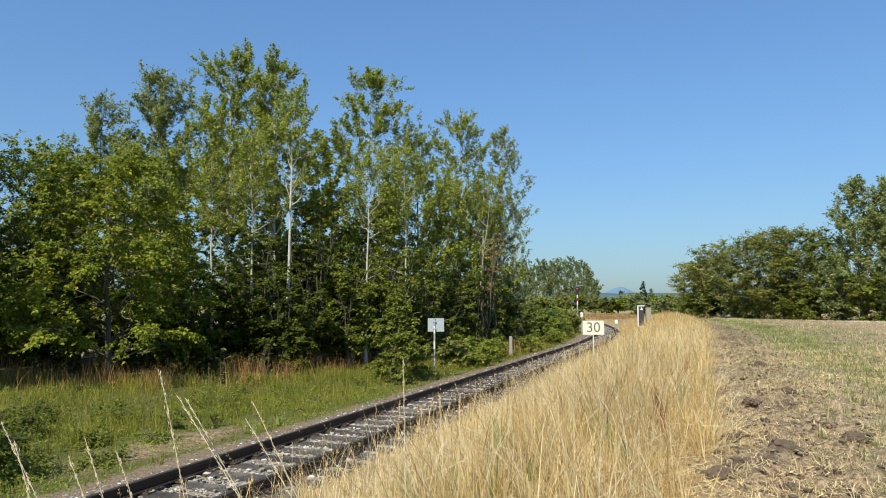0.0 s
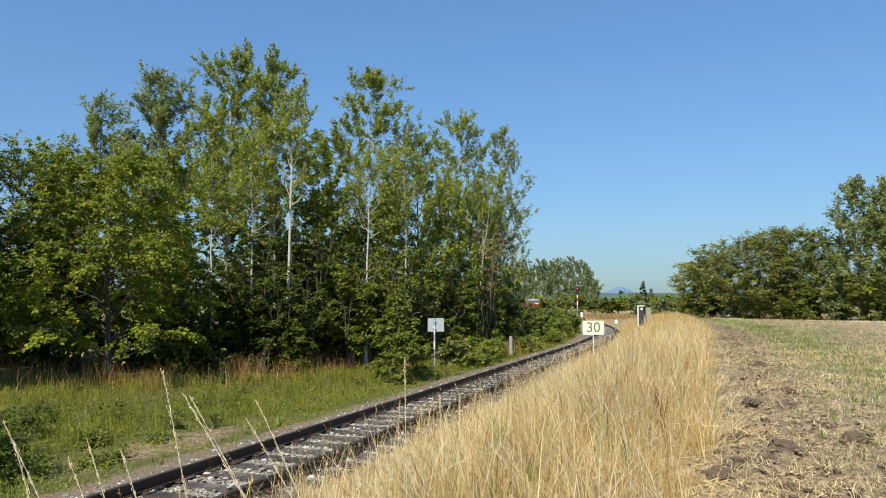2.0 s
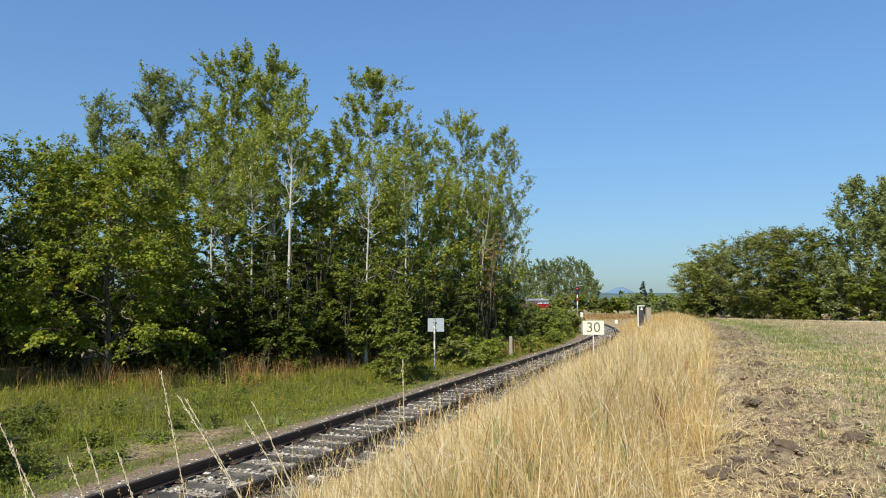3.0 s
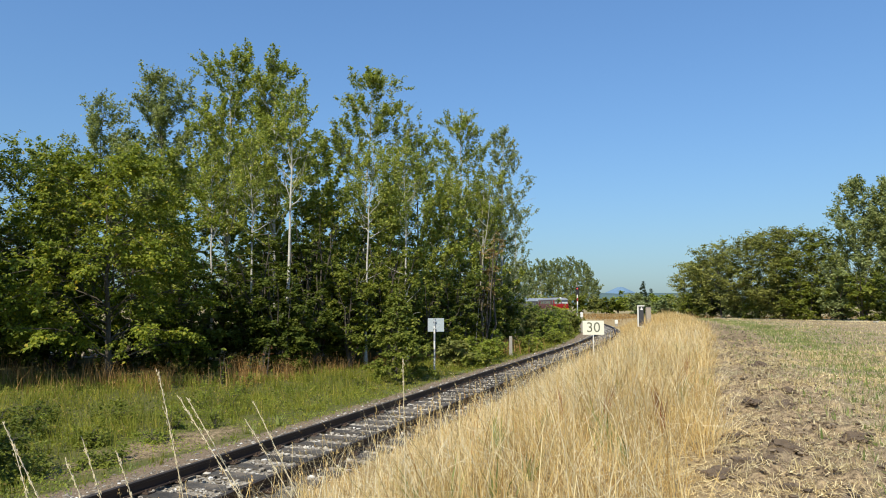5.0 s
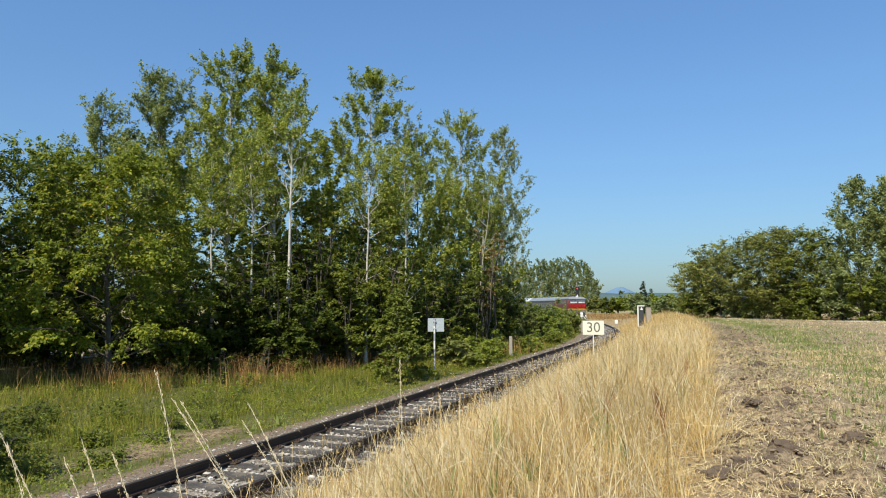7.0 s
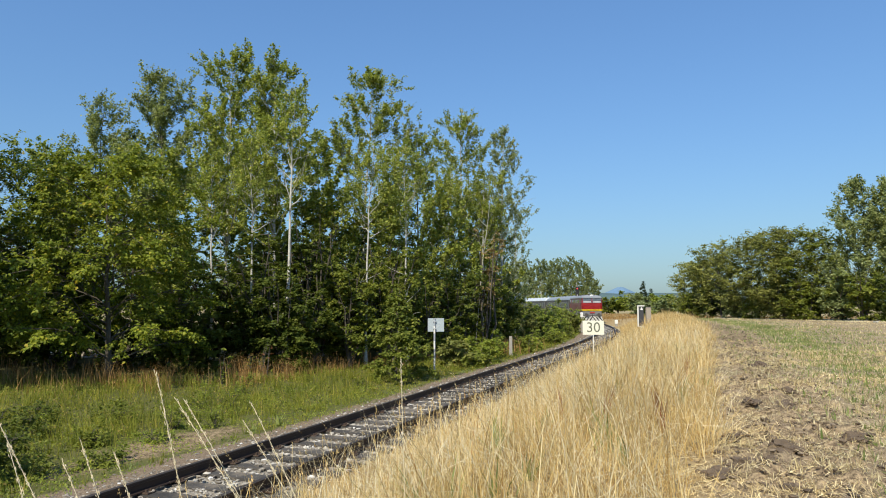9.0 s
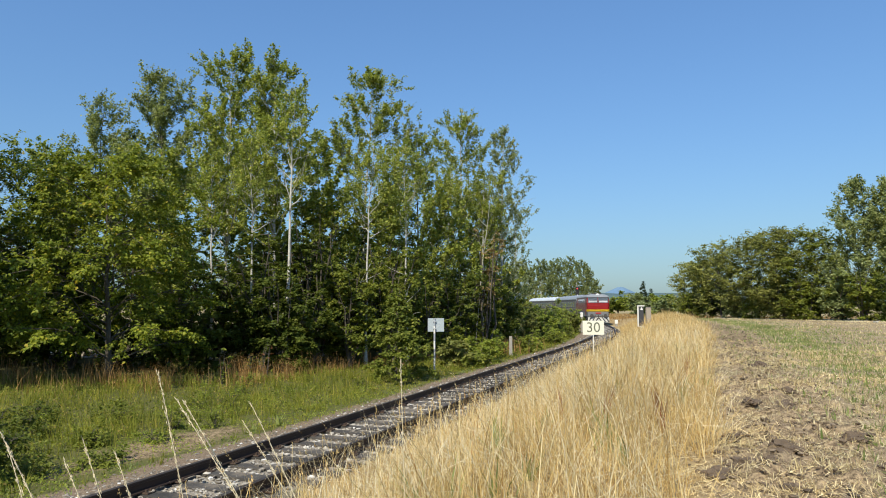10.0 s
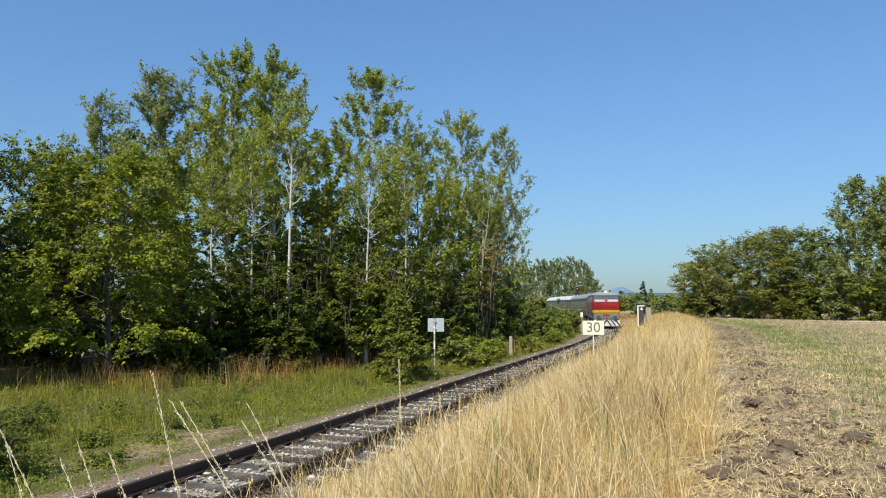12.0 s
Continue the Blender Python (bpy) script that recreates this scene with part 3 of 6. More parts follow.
def make_poplar(name, label, x, y, h, spread_r, n_leaf, leaf, leaf_mat, bark, seed, base=0.3, trunk_r=None, lean=(0, 0), limbs=40, twigs=9, bare=0.06, shoot=0.75, category="tree", steep=1.0):
    """A tall airy tree: limbs that climb and carry many upright shoots with small trembling leaves."""
    rng = np.random.default_rng(seed)
    root = tagged(new(name), label, category)
    root.location = (x, y, gz(x, y) - 0.1)
    tr = trunk_r or 0.0064 * h
    tt, T = trunk_line(h * 0.955, lean, rng, 0.008)
    wood = [tube(T, tr * (1 - 0.93 * tt) * (1 + 0.5 * np.exp(-tt * 25)), 8)]
    segs, wts = [T[-3:]], [0.35]
    q, qq = np.linspace(0, 1, 6), np.linspace(0, 1, 3)
    for i in range(limbs):
        u = ((i + rng.random()) / limbs) ** 0.9
        f = base + (0.94 - base) * u
        p0 = np.array([np.interp(f, tt, T[:, c]) for c in range(3)])
        az = i * 2.399 + rng.normal(0, 0.5)
        climb = (h - 0.5 - p0[2]) * rng.uniform(0.1, 0.48) * steep + 0.15
        tip = np.clip((p0[2] + climb - base * h) / (h - base * h), 0, 1)
        out = spread_r * crown_profile(tip, "poplar") * rng.uniform(0.4, 1.08)
        side = np.cumsum(rng.normal(0, 0.04 * out, (6, 3)), 0)
        L = p0 + np.stack([np.cos(az) * out * q, np.sin(az) * out * q, climb * (0.55 * q + 0.45 * q ** 2)], -1) + side - side[0]
        ln = math.hypot(out, climb)
        r0 = max(0.012, tr * 0.30 * (1 - 0.7 * u))
        wood.append(tube(L, r0 * (1 - 0.85 * q), 4))
        dead = rng.random() < bare
        segs.append(L[3:])
        wts.append(0.0 if dead else ln * 0.2)
        for n in range(twigs):
            k = rng.uniform(0.22, 1.0)
            b0 = np.array([np.interp(k, q, L[:, c]) for c in range(3)])
            d = unit(np.array([np.cos(az) * 0.3, np.sin(az) * 0.3, 0.85]) + rng.normal(0, 0.36, 3))
            tl = shoot * rng.uniform(0.5, 1.3) * (1.0 - 0.25 * u)
            tw = b0 + d * tl * qq[:, None] + np.array([0, 0, 0.12 * tl]) * (qq ** 2)[:, None]
            if n % 2:
                wood.append(tube(tw[::2], r0 * 0.35 * (1 - 0.8 * qq[::2]), 3))
            segs.append(tw)
            wts.append(0.0 if dead else tl * (1.1 - 0.55 * tip))
    V, F = join(wood)
    attach("trunk", np_mesh("trunk", V, F, bark, True), root)
    V, F = sprays(segs, wts, n_leaf, leaf, rng, 6, 0.32 * shoot / 0.75, 0.35, 0.35, 0.5, 0.45, 0.5, 0.02, 1.35)
    attach("crown", np_mesh("crown", V, F, leaf_mat), root)
    return root


def make_tree(name, label, x, y, h, spread_r, n_leaf, leaf, leaf_mat, bark, seed, base=0.3, shape="round", rise=0.6, trunk_r=None, lean=(0, 0), limbs=34, category="tree", bare=0.0, twigs=7, spray=0.5, droop=0.4, per=10, sag=0.0):
    """A broad tree: tapered trunk, spreading limbs, twigs to both sides, and leaves in hanging sprays."""
    rng = np.random.default_rng(seed)
    root = tagged(new(name), label, category)
    root.location = (x, y, gz(x, y) - 0.1)
    tr = trunk_r or 0.011 * h
    tt, T = trunk_line(h * 0.97, lean, rng)
    wood = [tube(T, tr * (1 - 0.93 * tt) * (1 + 0.5 * np.exp(-tt * 25)), 8)]
    segs, wts = [T[-2:]], [0.3]
    q, qq = np.linspace(0, 1, 6), np.linspace(0, 1, 4)
    for i in range(limbs):
        u = (i + rng.random()) / limbs
        f = base + (0.985 - base) * u
        p0 = np.array([np.interp(f, tt, T[:, c]) for c in range(3)])
        az = i * 2.399 + rng.normal(0, 0.5)
        ln = spread_r * crown_profile(u, shape) * rng.uniform(0.65, 1.15)
        el = min(rise * rng.uniform(0.7, 1.25) + 0.35 * u, 1.35)
        side = np.cumsum(rng.normal(0, 0.045 * ln, (6, 3)), 0)
        up = ln * math.sin(el) * q * 1.1 - sag * ln * q ** 2.2
        L = p0 + np.stack([np.cos(az) * ln * math.cos(el) * q, np.sin(az) * ln * math.cos(el) * q, up], -1) * 1.1 + side - side[0]
        L[:, 2] = np.maximum(L[:, 2], 0.15)
        r0 = max(0.012, tr * 0.32 * (1 - 0.75 * u))
        wood.append(tube(L, r0 * (1 - 0.85 * q), 4))
        dead = rng.random() < bare
        segs.append(L[2:])
        wts.append(0.0 if dead else ln * 0.35)
        for _ in range(twigs):
            k = rng.uniform(0.25, 1.0)
            b0 = np.array([np.interp(k, q, L[:, c]) for c in range(3)])
            a2 = az + rng.choice((-1, 1)) * rng.uniform(0.25, 1.1)
            d = unit(np.array([np.cos(a2), np.sin(a2), rng.normal(0.18, 0.3)]))
            tl = ln * rng.uniform(0.2, 0.45)
            tw = b0 + d * tl * qq[:, None] - np.array([0, 0, 0.25 * droop * tl]) * (qq ** 2)[:, None]
            tw[:, 2] = np.maximum(tw[:, 2], 0.12)
            wood.append(tube(tw[::3], r0 * 0.4 * (1 - 0.8 * qq[::3]), 3))
            segs.append(tw)
            wts.append(0.0 if dead else tl * 1.5)
    V, F = join(wood)
    attach("trunk", np_mesh("trunk", V, F, bark, True), root)
    V, F = sprays(segs, wts, n_leaf, leaf, rng, per, spray, 0.05, droop)
    attach("crown", np_mesh("crown", V, F, leaf_mat), root)
    return root


def make_shrub(name, label, x, y, h, rx, n_leaf, leaf, leaf_mat, seed, ry=None, stems=9, low=0.1, category="shrub", bark=None, fan=0.8, twigs=11, spray=None, droop=0.35, per=10):
    """A many-stemmed shrub: arching stems from the ground with twigs, leaves in sprays along them."""
    rng = np.random.default_rng(seed)
    ry = ry or rx
    root = tagged(new(name), label, category)
    root.location = (x, y, gz(x, y) - 0.08)
    wood, segs, wts = [], [], []
    q, qq = np.linspace(0, 1, 7), np.linspace(0, 1, 5)
    for i in range(stems):
        az = i * 2.399 + rng.normal(0, 0.4)
        out = math.sqrt((i + 0.5) / stems) * rng.uniform(0.8, 1.1) * fan
        top = h * (1 - 0.42 * out ** 2) * rng.uniform(0.82, 1.05)
        St = np.stack([np.cos(az) * rx * out * q ** 1.2, np.sin(az) * ry * out * q ** 1.2, top * q ** 0.9], -1)
        St += np.cumsum(rng.normal(0, 0.02 * h, (7, 3)), 0) * (q > 0)[:, None]
        r0 = 0.010 * h + 0.01
        wood.append(tube(St, r0 * (1 - 0.85 * q), 5))
        for _ in range(twigs):
            k = rng.uniform(low, 0.98)
            b0 = np.array([np.interp(k, q, St[:, c]) for c in range(3)])
            d = unit(np.array([rng.normal(0, 1) * rx, rng.normal(0, 1) * ry, abs(rng.normal(0.25, 0.5)) * (rx + ry) / 2]))
            tl = rng.uniform(0.25, 0.55) * (rx + ry) / 2 * (1.1 - 0.5 * k)
            tw = b0 + d * tl * qq[:, None] + np.array([0, 0, -0.15 * tl]) * (qq ** 2)[:, None]
            tw[:, 2] = np.maximum(tw[:, 2], 0.12)
            wood.append(tube(tw[::2], r0 * 0.35 * (1 - 0.8 * qq[::2]), 3))
            segs.append(tw)
            wts.append(tl)
    V, F = join(wood)
    attach("trunk", np_mesh("trunk", V, F, bark or M_BARK, True), root)
    V, F = sprays(segs, wts, n_leaf, leaf, rng, per, spray or 0.16 * rx + 0.1, 0.08, droop)
    attach("crown", np_mesh("crown", V, F, leaf_mat), root)
    return root


# ================= the wood beside the track =================
POPLAR = "tall slender poplar with pale trunk and airy green crown"
BIRCH = "tall birch with white trunk and yellowish green crown"
for i, (x, y, h, r, n, mat, bark, base, lean) in enumerate((
        (-18.7, 36.0, 14.7, 3.1, 17000, M_POPLAR_GREY, M_BARK, 0.34, (0.2, 0)),
        (-14.5, 34.5, 15.9, 3.1, 20000, M_POPLAR_GREY, M_BARK, 0.42, (-0.1, 0)),
        (-10.9, 34.0, 16.8, 3.1, 24000, M_POPLAR, M_BIRCH, 0.40, (0.0, 0)),
        (-8.2, 33.0, 15.7, 2.8, 20000, M_POPLAR, M_BIRCH, 0.42, (0.1, 0)),
        (-4.5, 38.0, 17.2, 3.9, 26000, M_POPLAR, M_BIRCH, 0.34, (0.0, 0)),
        (-1.7, 41.0, 14.2, 3.2, 17000, M_POPLAR, M_BARK, 0.30, (0.1, 0)),
        (1.1, 46.0, 17.1, 3.6, 23000, M_POPLAR, M_BIRCH, 0.30, (0.1, 0)),
        (4.5, 52.0, 17.8, 2.8, 17000, M_POPLAR_GREY, M_BIRCH, 0.28, (0.3, 0)),
        (6.5, 62.0, 12.6, 2.2, 4500, M_POPLAR_GREY, M_BIRCH, 0.25, (0.3, 0)),
        (-22.5, 38.0, 12.5, 2.8, 7000, M_POPLAR, M_BARK, 0.25, (0, 0)),
        (-12.6, 39.0, 13.4, 2.6, 8000, M_POPLAR, M_BARK, 0.25, (0, 0)),
        (3.0, 56.0, 13.5, 2.6, 7000, M_POPLAR, M_BARK, 0.24, (0, 0)),
        (-16.0, 40.0, 11.5, 2.6, 7000, M_POPLAR, M_BARK, 0.22, (0, 0)),
        (-9.6, 36.5, 10.5, 2.8, 8500, M_POPLAR, M_BARK, 0.12, (0, 0)), (-6.2, 35.5, 9.4, 2.6, 8500, M_POPLAR, M_BIRCH, 0.14, (0, 0)), (-2.8, 36.0, 9.5, 2.4, 8000, M_POPLAR, M_BARK, 0.12, (0, 0)),
        (0.2, 41.0, 10.0, 2.6, 8000, M_POPLAR, M_BIRCH, 0.14, (0, 0)), (2.9, 47.0, 11.0, 2.6, 8000, M_POPLAR, M_BARK, 0.12, (0, 0)), (4.4, 56.5, 9.5, 2.2, 6000, M_POPLAR_GREY, M_BIRCH, 0.12, (0, 0)),
        (-13.2, 31.5, 10.6, 2.6, 8500, M_POPLAR, M_BARK, 0.14, (0, 0)), (-17.2, 31.5, 10.4, 2.8, 8000, M_POPLAR, M_BARK, 0.14, (0, 0)),
        (-17.0, 37.0, 13.0, 2.8, 9000, M_POPLAR_GREY, M_BARK, 0.25, (0, 0)), (-7.0, 38.0, 12.9, 2.6, 9000, M_POPLAR, M_BIRCH, 0.25, (0, 0)))):
    white, tall = bark is M_BIRCH, i < 9
    make_poplar("birch_tree" if white else "poplar_tree", BIRCH if white else POPLAR, x, y, h, r, int(n * (1.35 if tall else 0.9)), 0.089 if tall else 0.14, mat, bark, 100 + i, base=base - 0.08 if tall else base, lean=lean, limbs=54 if tall else 32, twigs=9 if tall else 8, steep=1.0 if tall else 0.8, bare=0.35 if i == 8 else 0.09)

make_tree("elm_or_shade_tree", "broad leafy green tree at the wood's edge, in view or added out of view for shade", -17.3, 25.4, 8.3, 3.6, 34000, 0.08, M_DARK, M_BARK, 130, base=0.12, rise=0.5, limbs=44, twigs=8, spray=0.5)
make_tree("hazel_bush", "large sunlit hazel bush with yellowish green leaves", -11.9, 24.4, 8.2, 3.7, 38000, 0.09, M_HAZEL, M_BARK, 131, base=0.06, rise=0.42, limbs=58, twigs=8, trunk_r=0.12, category="bush", lean=(-0.6, 0), spray=0.6, droop=0.6, per=14, sag=0.25)
# Most take the darkened leaf, so shade under the trees is in their colour.
for i, (x, y, h, r, n, mat) in enumerate((
        (-15.2, 28.0, 6.5, 2.6, 13000, M_DARK), (-8.0, 29.6, 5.8, 2.1, 12000, M_DARK), (-5.9, 31.0, 6.2, 2.0, 12000, M_DARK),
        (-4.2, 31.0, 6.2, 2.0, 12000, M_SHRUB), (-2.6, 32.5, 5.8, 1.8, 10000, M_SHRUB), (-0.8, 34.5, 5.6, 1.9, 10000, M_SHRUB),
        (0.8, 38.5, 5.6, 1.9, 10000, M_DARK), (2.4, 43.0, 6.2, 2.0, 9000, M_SHRUB), (4.0, 48.0, 6.0, 2.0, 9000, M_DARK),
        (4.9, 54.5, 4.6, 1.7, 7000, M_SHRUB), (-10.5, 31.0, 6.6, 2.4, 10000, M_DARK), (-6.8, 33.0, 7.0, 2.4, 9000, M_DARK),
        (-17.0, 31.0, 7.0, 2.6, 9000, M_DARK), (-20.5, 29.0, 7.0, 2.6, 8000, M_DARK), (-3.0, 37.0, 6.6, 2.4, 9000, M_DARK), (0.0, 43.0, 6.6, 2.4, 8000, M_DARK),
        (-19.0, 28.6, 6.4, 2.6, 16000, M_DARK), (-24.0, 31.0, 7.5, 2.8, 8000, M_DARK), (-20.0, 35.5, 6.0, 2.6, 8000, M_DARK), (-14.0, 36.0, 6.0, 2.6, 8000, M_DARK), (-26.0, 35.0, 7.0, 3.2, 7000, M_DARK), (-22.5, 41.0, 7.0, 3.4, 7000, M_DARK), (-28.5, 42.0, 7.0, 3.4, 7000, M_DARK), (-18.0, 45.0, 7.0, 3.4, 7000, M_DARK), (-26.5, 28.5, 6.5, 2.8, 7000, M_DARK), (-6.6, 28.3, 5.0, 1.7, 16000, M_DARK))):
    make_shrub("undergrowth_shrub", "dense green shrub in the shade of the wood, most with shade-darkened leaves", x, y, h * (0.8 + 0.45 * ((i * 7) % 5) / 5), r * 1.2, int(n * (1.0 if i < 10 or i > 24 else 0.32)), 0.10 if i < 10 or i > 24 else 0.18, mat, 150 + i, stems=10, twigs=11, low=0.14 if i < 10 else 0.06, spray=0.4)
for i in range(12):
    s = 25 + i * 3.1
    x, y, _ = on_track(s, -13.0 + 0.06 * (s - 17) + (0.7 if i % 2 else -0.7))
    make_shrub("bramble_bush", "low bramble under the trees with shade-darkened leaves", x, y, 2.6 + (i * 5 % 4) * 0.3, 2.2, 1900, 0.19, M_DARK, 260 + i, stems=9, twigs=8, low=0.02)
for i in range(9):
    x = -25.5 + i * 2.35
    y = float(np.interp(x, [-30, -18, -11, -7, -5], [25.0, 24.2, 22.4, 24.8, 28.0])) + (7.0 if i > 6 else 4.6) + (i * 3 % 4) * 0.7
    make_shrub("bramble_bush", "low bramble under the trees with shade-darkened leaves", x, y, 2.4 + (i * 5 % 4) * 0.35, 1.9, 3600, 0.105, M_DARK, 280 + i, stems=9, twigs=8, low=0.02)
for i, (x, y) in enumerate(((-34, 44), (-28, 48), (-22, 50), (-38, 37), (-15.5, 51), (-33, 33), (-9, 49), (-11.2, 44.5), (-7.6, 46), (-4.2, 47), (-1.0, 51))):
    make_shrub("thicket_shrub", "large shrub deep in the wood with shade-darkened leaves", x, y, 7.6 if i < 7 else 8.6, 4.2 if i < 7 else 3.0, 3400, 0.31, M_DARK, 292 + i, stems=11, twigs=11, low=0.02, spray=1.0)
for i, (x, y, h) in enumerate(((-8.35, 29.6, 11.0), (-6.75, 29.3, 13.0), (0.5, 43.5, 12.5), (-3.6, 31.8, 11.0), (-1.75, 33.2, 11.5), (2.6, 45.0, 12.0), (-10.1, 29.8, 10.0))):
    make_poplar("young_birch", "slender young birch with bare white lower trunk", x, y, h, 1.3, 4500, 0.08, M_POPLAR, M_BIRCH, 310 + i, base=0.56, lean=(0.2 if i % 2 else -0.15, 0), trunk_r=0.095 if i == 1 else 0.075, limbs=20, twigs=7, bare=0.1)
make_tree("elder_bush", "slim green bush beside the white board", -1.75, 25.9, 3.7, 1.3, 7500, 0.085, M_SHRUB, M_BARK, 180, base=0.03, shape="spruce", rise=0.55, limbs=44, twigs=6, trunk_r=0.04, category="bush", spray=0.3, droop=0.5)
for i, (x, y, h, r, n) in enumerate((
        (0.6, 32.5, 1.5, 1.1, 3000), (1.7, 37.0, 1.3, 1.2, 3000), (2.9, 42.5, 1.5, 1.3, 3000), (4.2, 48.5, 1.9, 1.3, 3000),
        (6.4, 51.0, 2.5, 1.5, 3500), (8.2, 56.5, 2.9, 1.7, 4000), (9.6, 61.0, 2.85, 1.8, 4500), (11.2, 66.0, 2.6, 1.8, 4500),
        (12.8, 70.0, 2.6, 1.7, 4500), (14.2, 75.0, 2.6, 1.6, 4000), (12.0, 77.0, 3.1, 2.0, 4500), (15.2, 82.0, 2.6, 1.7, 4000),
        (13.5, 86.0, 3.0, 1.8, 3500), (16.4, 90.0, 2.7, 1.5, 3000), (9.6, 70.0, 3.2, 1.8, 4000), (13.2, 70.5, 2.4, 1.1, 3000), (8.9, 70.5, 3.2, 1.2, 3500), (6.7, 66.0, 5.0, 1.1, 4500), (10.0, 80.0, 3.4, 2.0, 3500))):
    make_shrub("trackside_shrub", "low bushy green shrub beside the railway line", x, y, h, r * 1.1, int(n * 0.95), 0.125, M_FRESH if i % 4 else M_OLIVE, 200 + i, twigs=8, stems=7, low=0.05)
for i in range(17):
    x, y, _ = on_track(33 + i * 2.5, -3.3 - (i * 5 % 4) * 0.35)
    make_shrub("verge_shrub", "low fresh green shrub close to the ballast", x, y, 0.7 + (i * 7 % 5) * 0.16, 0.95, 1500, 0.10, M_FRESH if i % 4 else M_SHRUB, 600 + i, stems=7, twigs=7, low=0.03)
for i, (x, y, h) in enumerate(((-8.4, 13.4, 0.8), (-7.6, 12.4, 0.65), (-7.2, 14.2, 0.7), (-8.9, 14.8, 0.9), (-6.9, 11.4, 0.5), (-6.2, 12.6, 0.42), (-9.6, 16.4, 0.9), (-7.9, 16.6, 0.7), (-8.0, 11.2, 0.7))):
    make_shrub("dewberry_bush", "low dark leafy dewberry on the verge", x, y, h * 0.6, 0.7, 1300, 0.045, M_SHRUB if i % 3 else M_DARK, 660 + i, stems=8, twigs=7, low=0.03)
make_shrub("green_sapling", "small bright green sapling before the dark wood", -7.85, 24.4, 1.25, 0.28, 170, 0.08, M_FRESH, 640, stems=4, twigs=6, low=0.2)
make_shrub("dock_stalk", "reddish brown withered stalk at the edge of the wood", -6.75, 26.0, 1.6, 0.5, 90, 0.035, M_SORREL, 641, stems=5, twigs=7, low=0.3, category="herb")
make_shrub("sloe_bush", "dark green bush at the edge of the verge", -7.45, 10.9, 1.35, 0.95, 4500, 0.05, M_DARK, 228, stems=9, low=0.03)
for i in range(22):
    s, d = 7.5 + (i * 1.37) % 17, -4.0 - (i * 0.83) % 4.6
    x, y, _ = on_track(s, d)
    make_shrub("nettle_clump", "low leafy clump of nettles on the verge", x, y, 0.3 + (i * 3 % 5) * 0.07, 0.36 + (i % 3) * 0.1, 420, 0.042, M_FRESH if i % 2 else M_SHRUB, 500 + i, stems=5, twigs=4, low=0.1, category="herb")
# Two unseen trees added left of view to shade the elm and hazel.
for i, (x, y, h) in enumerate(((-18.0, 18.6, 11.5), (-25.0, 21.0, 12.0))):
    make_tree("elm_or_shade_tree", "broad leafy green tree at the wood's edge, in view or added out of view for shade", x, y, h, 3.8, 11000, 0.26, M_DARK, M_BARK, 135 + i, base=0.15, rise=0.6, spray=0.6)
# a withered limb end with brown leaves
make_shrub("withered_sapling", "thin sapling with withered orange-brown leaves", 2.55, 41.5, 7.6, 0.7, 900, 0.11, M_RUSTY_LEAF, 230, stems=4, low=0.35, fan=0.5)



def dead_birch(x, y, tip, seed):
    """A leaning dead birch stem with a few bare branches."""
    rng = np.random.default_rng(seed)
    root = tagged(new("dead_birch"), "bare pale dead birch stem leaning among the shrubs", "tree")
    root.location = (x, y, gz(x, y) - 0.1)
    q = np.linspace(0, 1, 9)
    L = np.stack([tip[0] * q, tip[1] * q, tip[2] * q ** 0.85], -1) + np.cumsum(rng.normal(0, 0.03, (9, 3)), 0) * (q > 0)[:, None]
    V, F = tube(L, 0.034 * (1 - 0.65 * q), 7)
    attach("trunk", np_mesh("trunk", V, F, M_BIRCH, True), root)
    for k in (0.45, 0.6, 0.7, 0.8, 0.9):
        b0 = np.array([np.interp(k, q, L[:, c]) for c in range(3)])
        d = unit(np.array([rng.normal(0.3, 0.7), rng.normal(0, 0.5), rng.uniform(0.1, 0.9)]))
        B = b0 + d * rng.uniform(0.6, 1.5) * np.linspace(0, 1, 5)[:, None] + np.cumsum(rng.normal(0, 0.03, (5, 3)), 0)
        B[0] = b0
        V, F = tube(B, 0.018 * np.linspace(1, 0.25, 5), 5)
        attach("branch", np_mesh("branch", V, F, M_BIRCH, True), root)


dead_birch(-5.9, 32.6, (2.5, -0.9, 4.8), 801)
dead_birch(-2.4, 32.2, (0.9, -0.3, 4.6), 802)
dead_birch(2.0, 42.4, (1.1, 0.0, 9.5), 803)

# ================= trees past the bend =================
rng = np.random.default_rng(41)
for i in range(15):
    y = 226 + (i * 7 % 5) * 5
    x = y * (0.100 + 0.0088 * i)
    h = (14.5, 17.0, 18.5, 17.0, 18.5, 19.5, 18.5, 20.5, 20.0, 21.0, 20.5, 19.5, 20.5, 17.0, 12.5)[i] - 0.8
    make_poplar("distant_poplar", "distant poplar with grey-green crown past the bend", x, y, h, 2.9, 5000, 0.29, M_FAR, M_BIRCH if i % 2 else M_BARK, 300 + i, base=0.22 if i < 8 else 0.08, limbs=26, twigs=5, shoot=1.6, bare=0.0)
for i, (x, y, h, r) in enumerate(((26, 205, 5.5, 3.6), (31, 208, 6.0, 3.6), (36, 206, 6.5, 3.8), (41, 205, 6.5, 3.8), (46, 206, 6.0, 3.6), (50.5, 210, 6.0, 3.6), (22, 210, 6.0, 3.6))):
    make_shrub("distant_shrub", "rounded distant shrub at the foot of the trees", x, y, h, r, 2600, 0.46, M_SHRUB if i % 2 else M_OLIVE, 330 + i, twigs=6, stems=7)
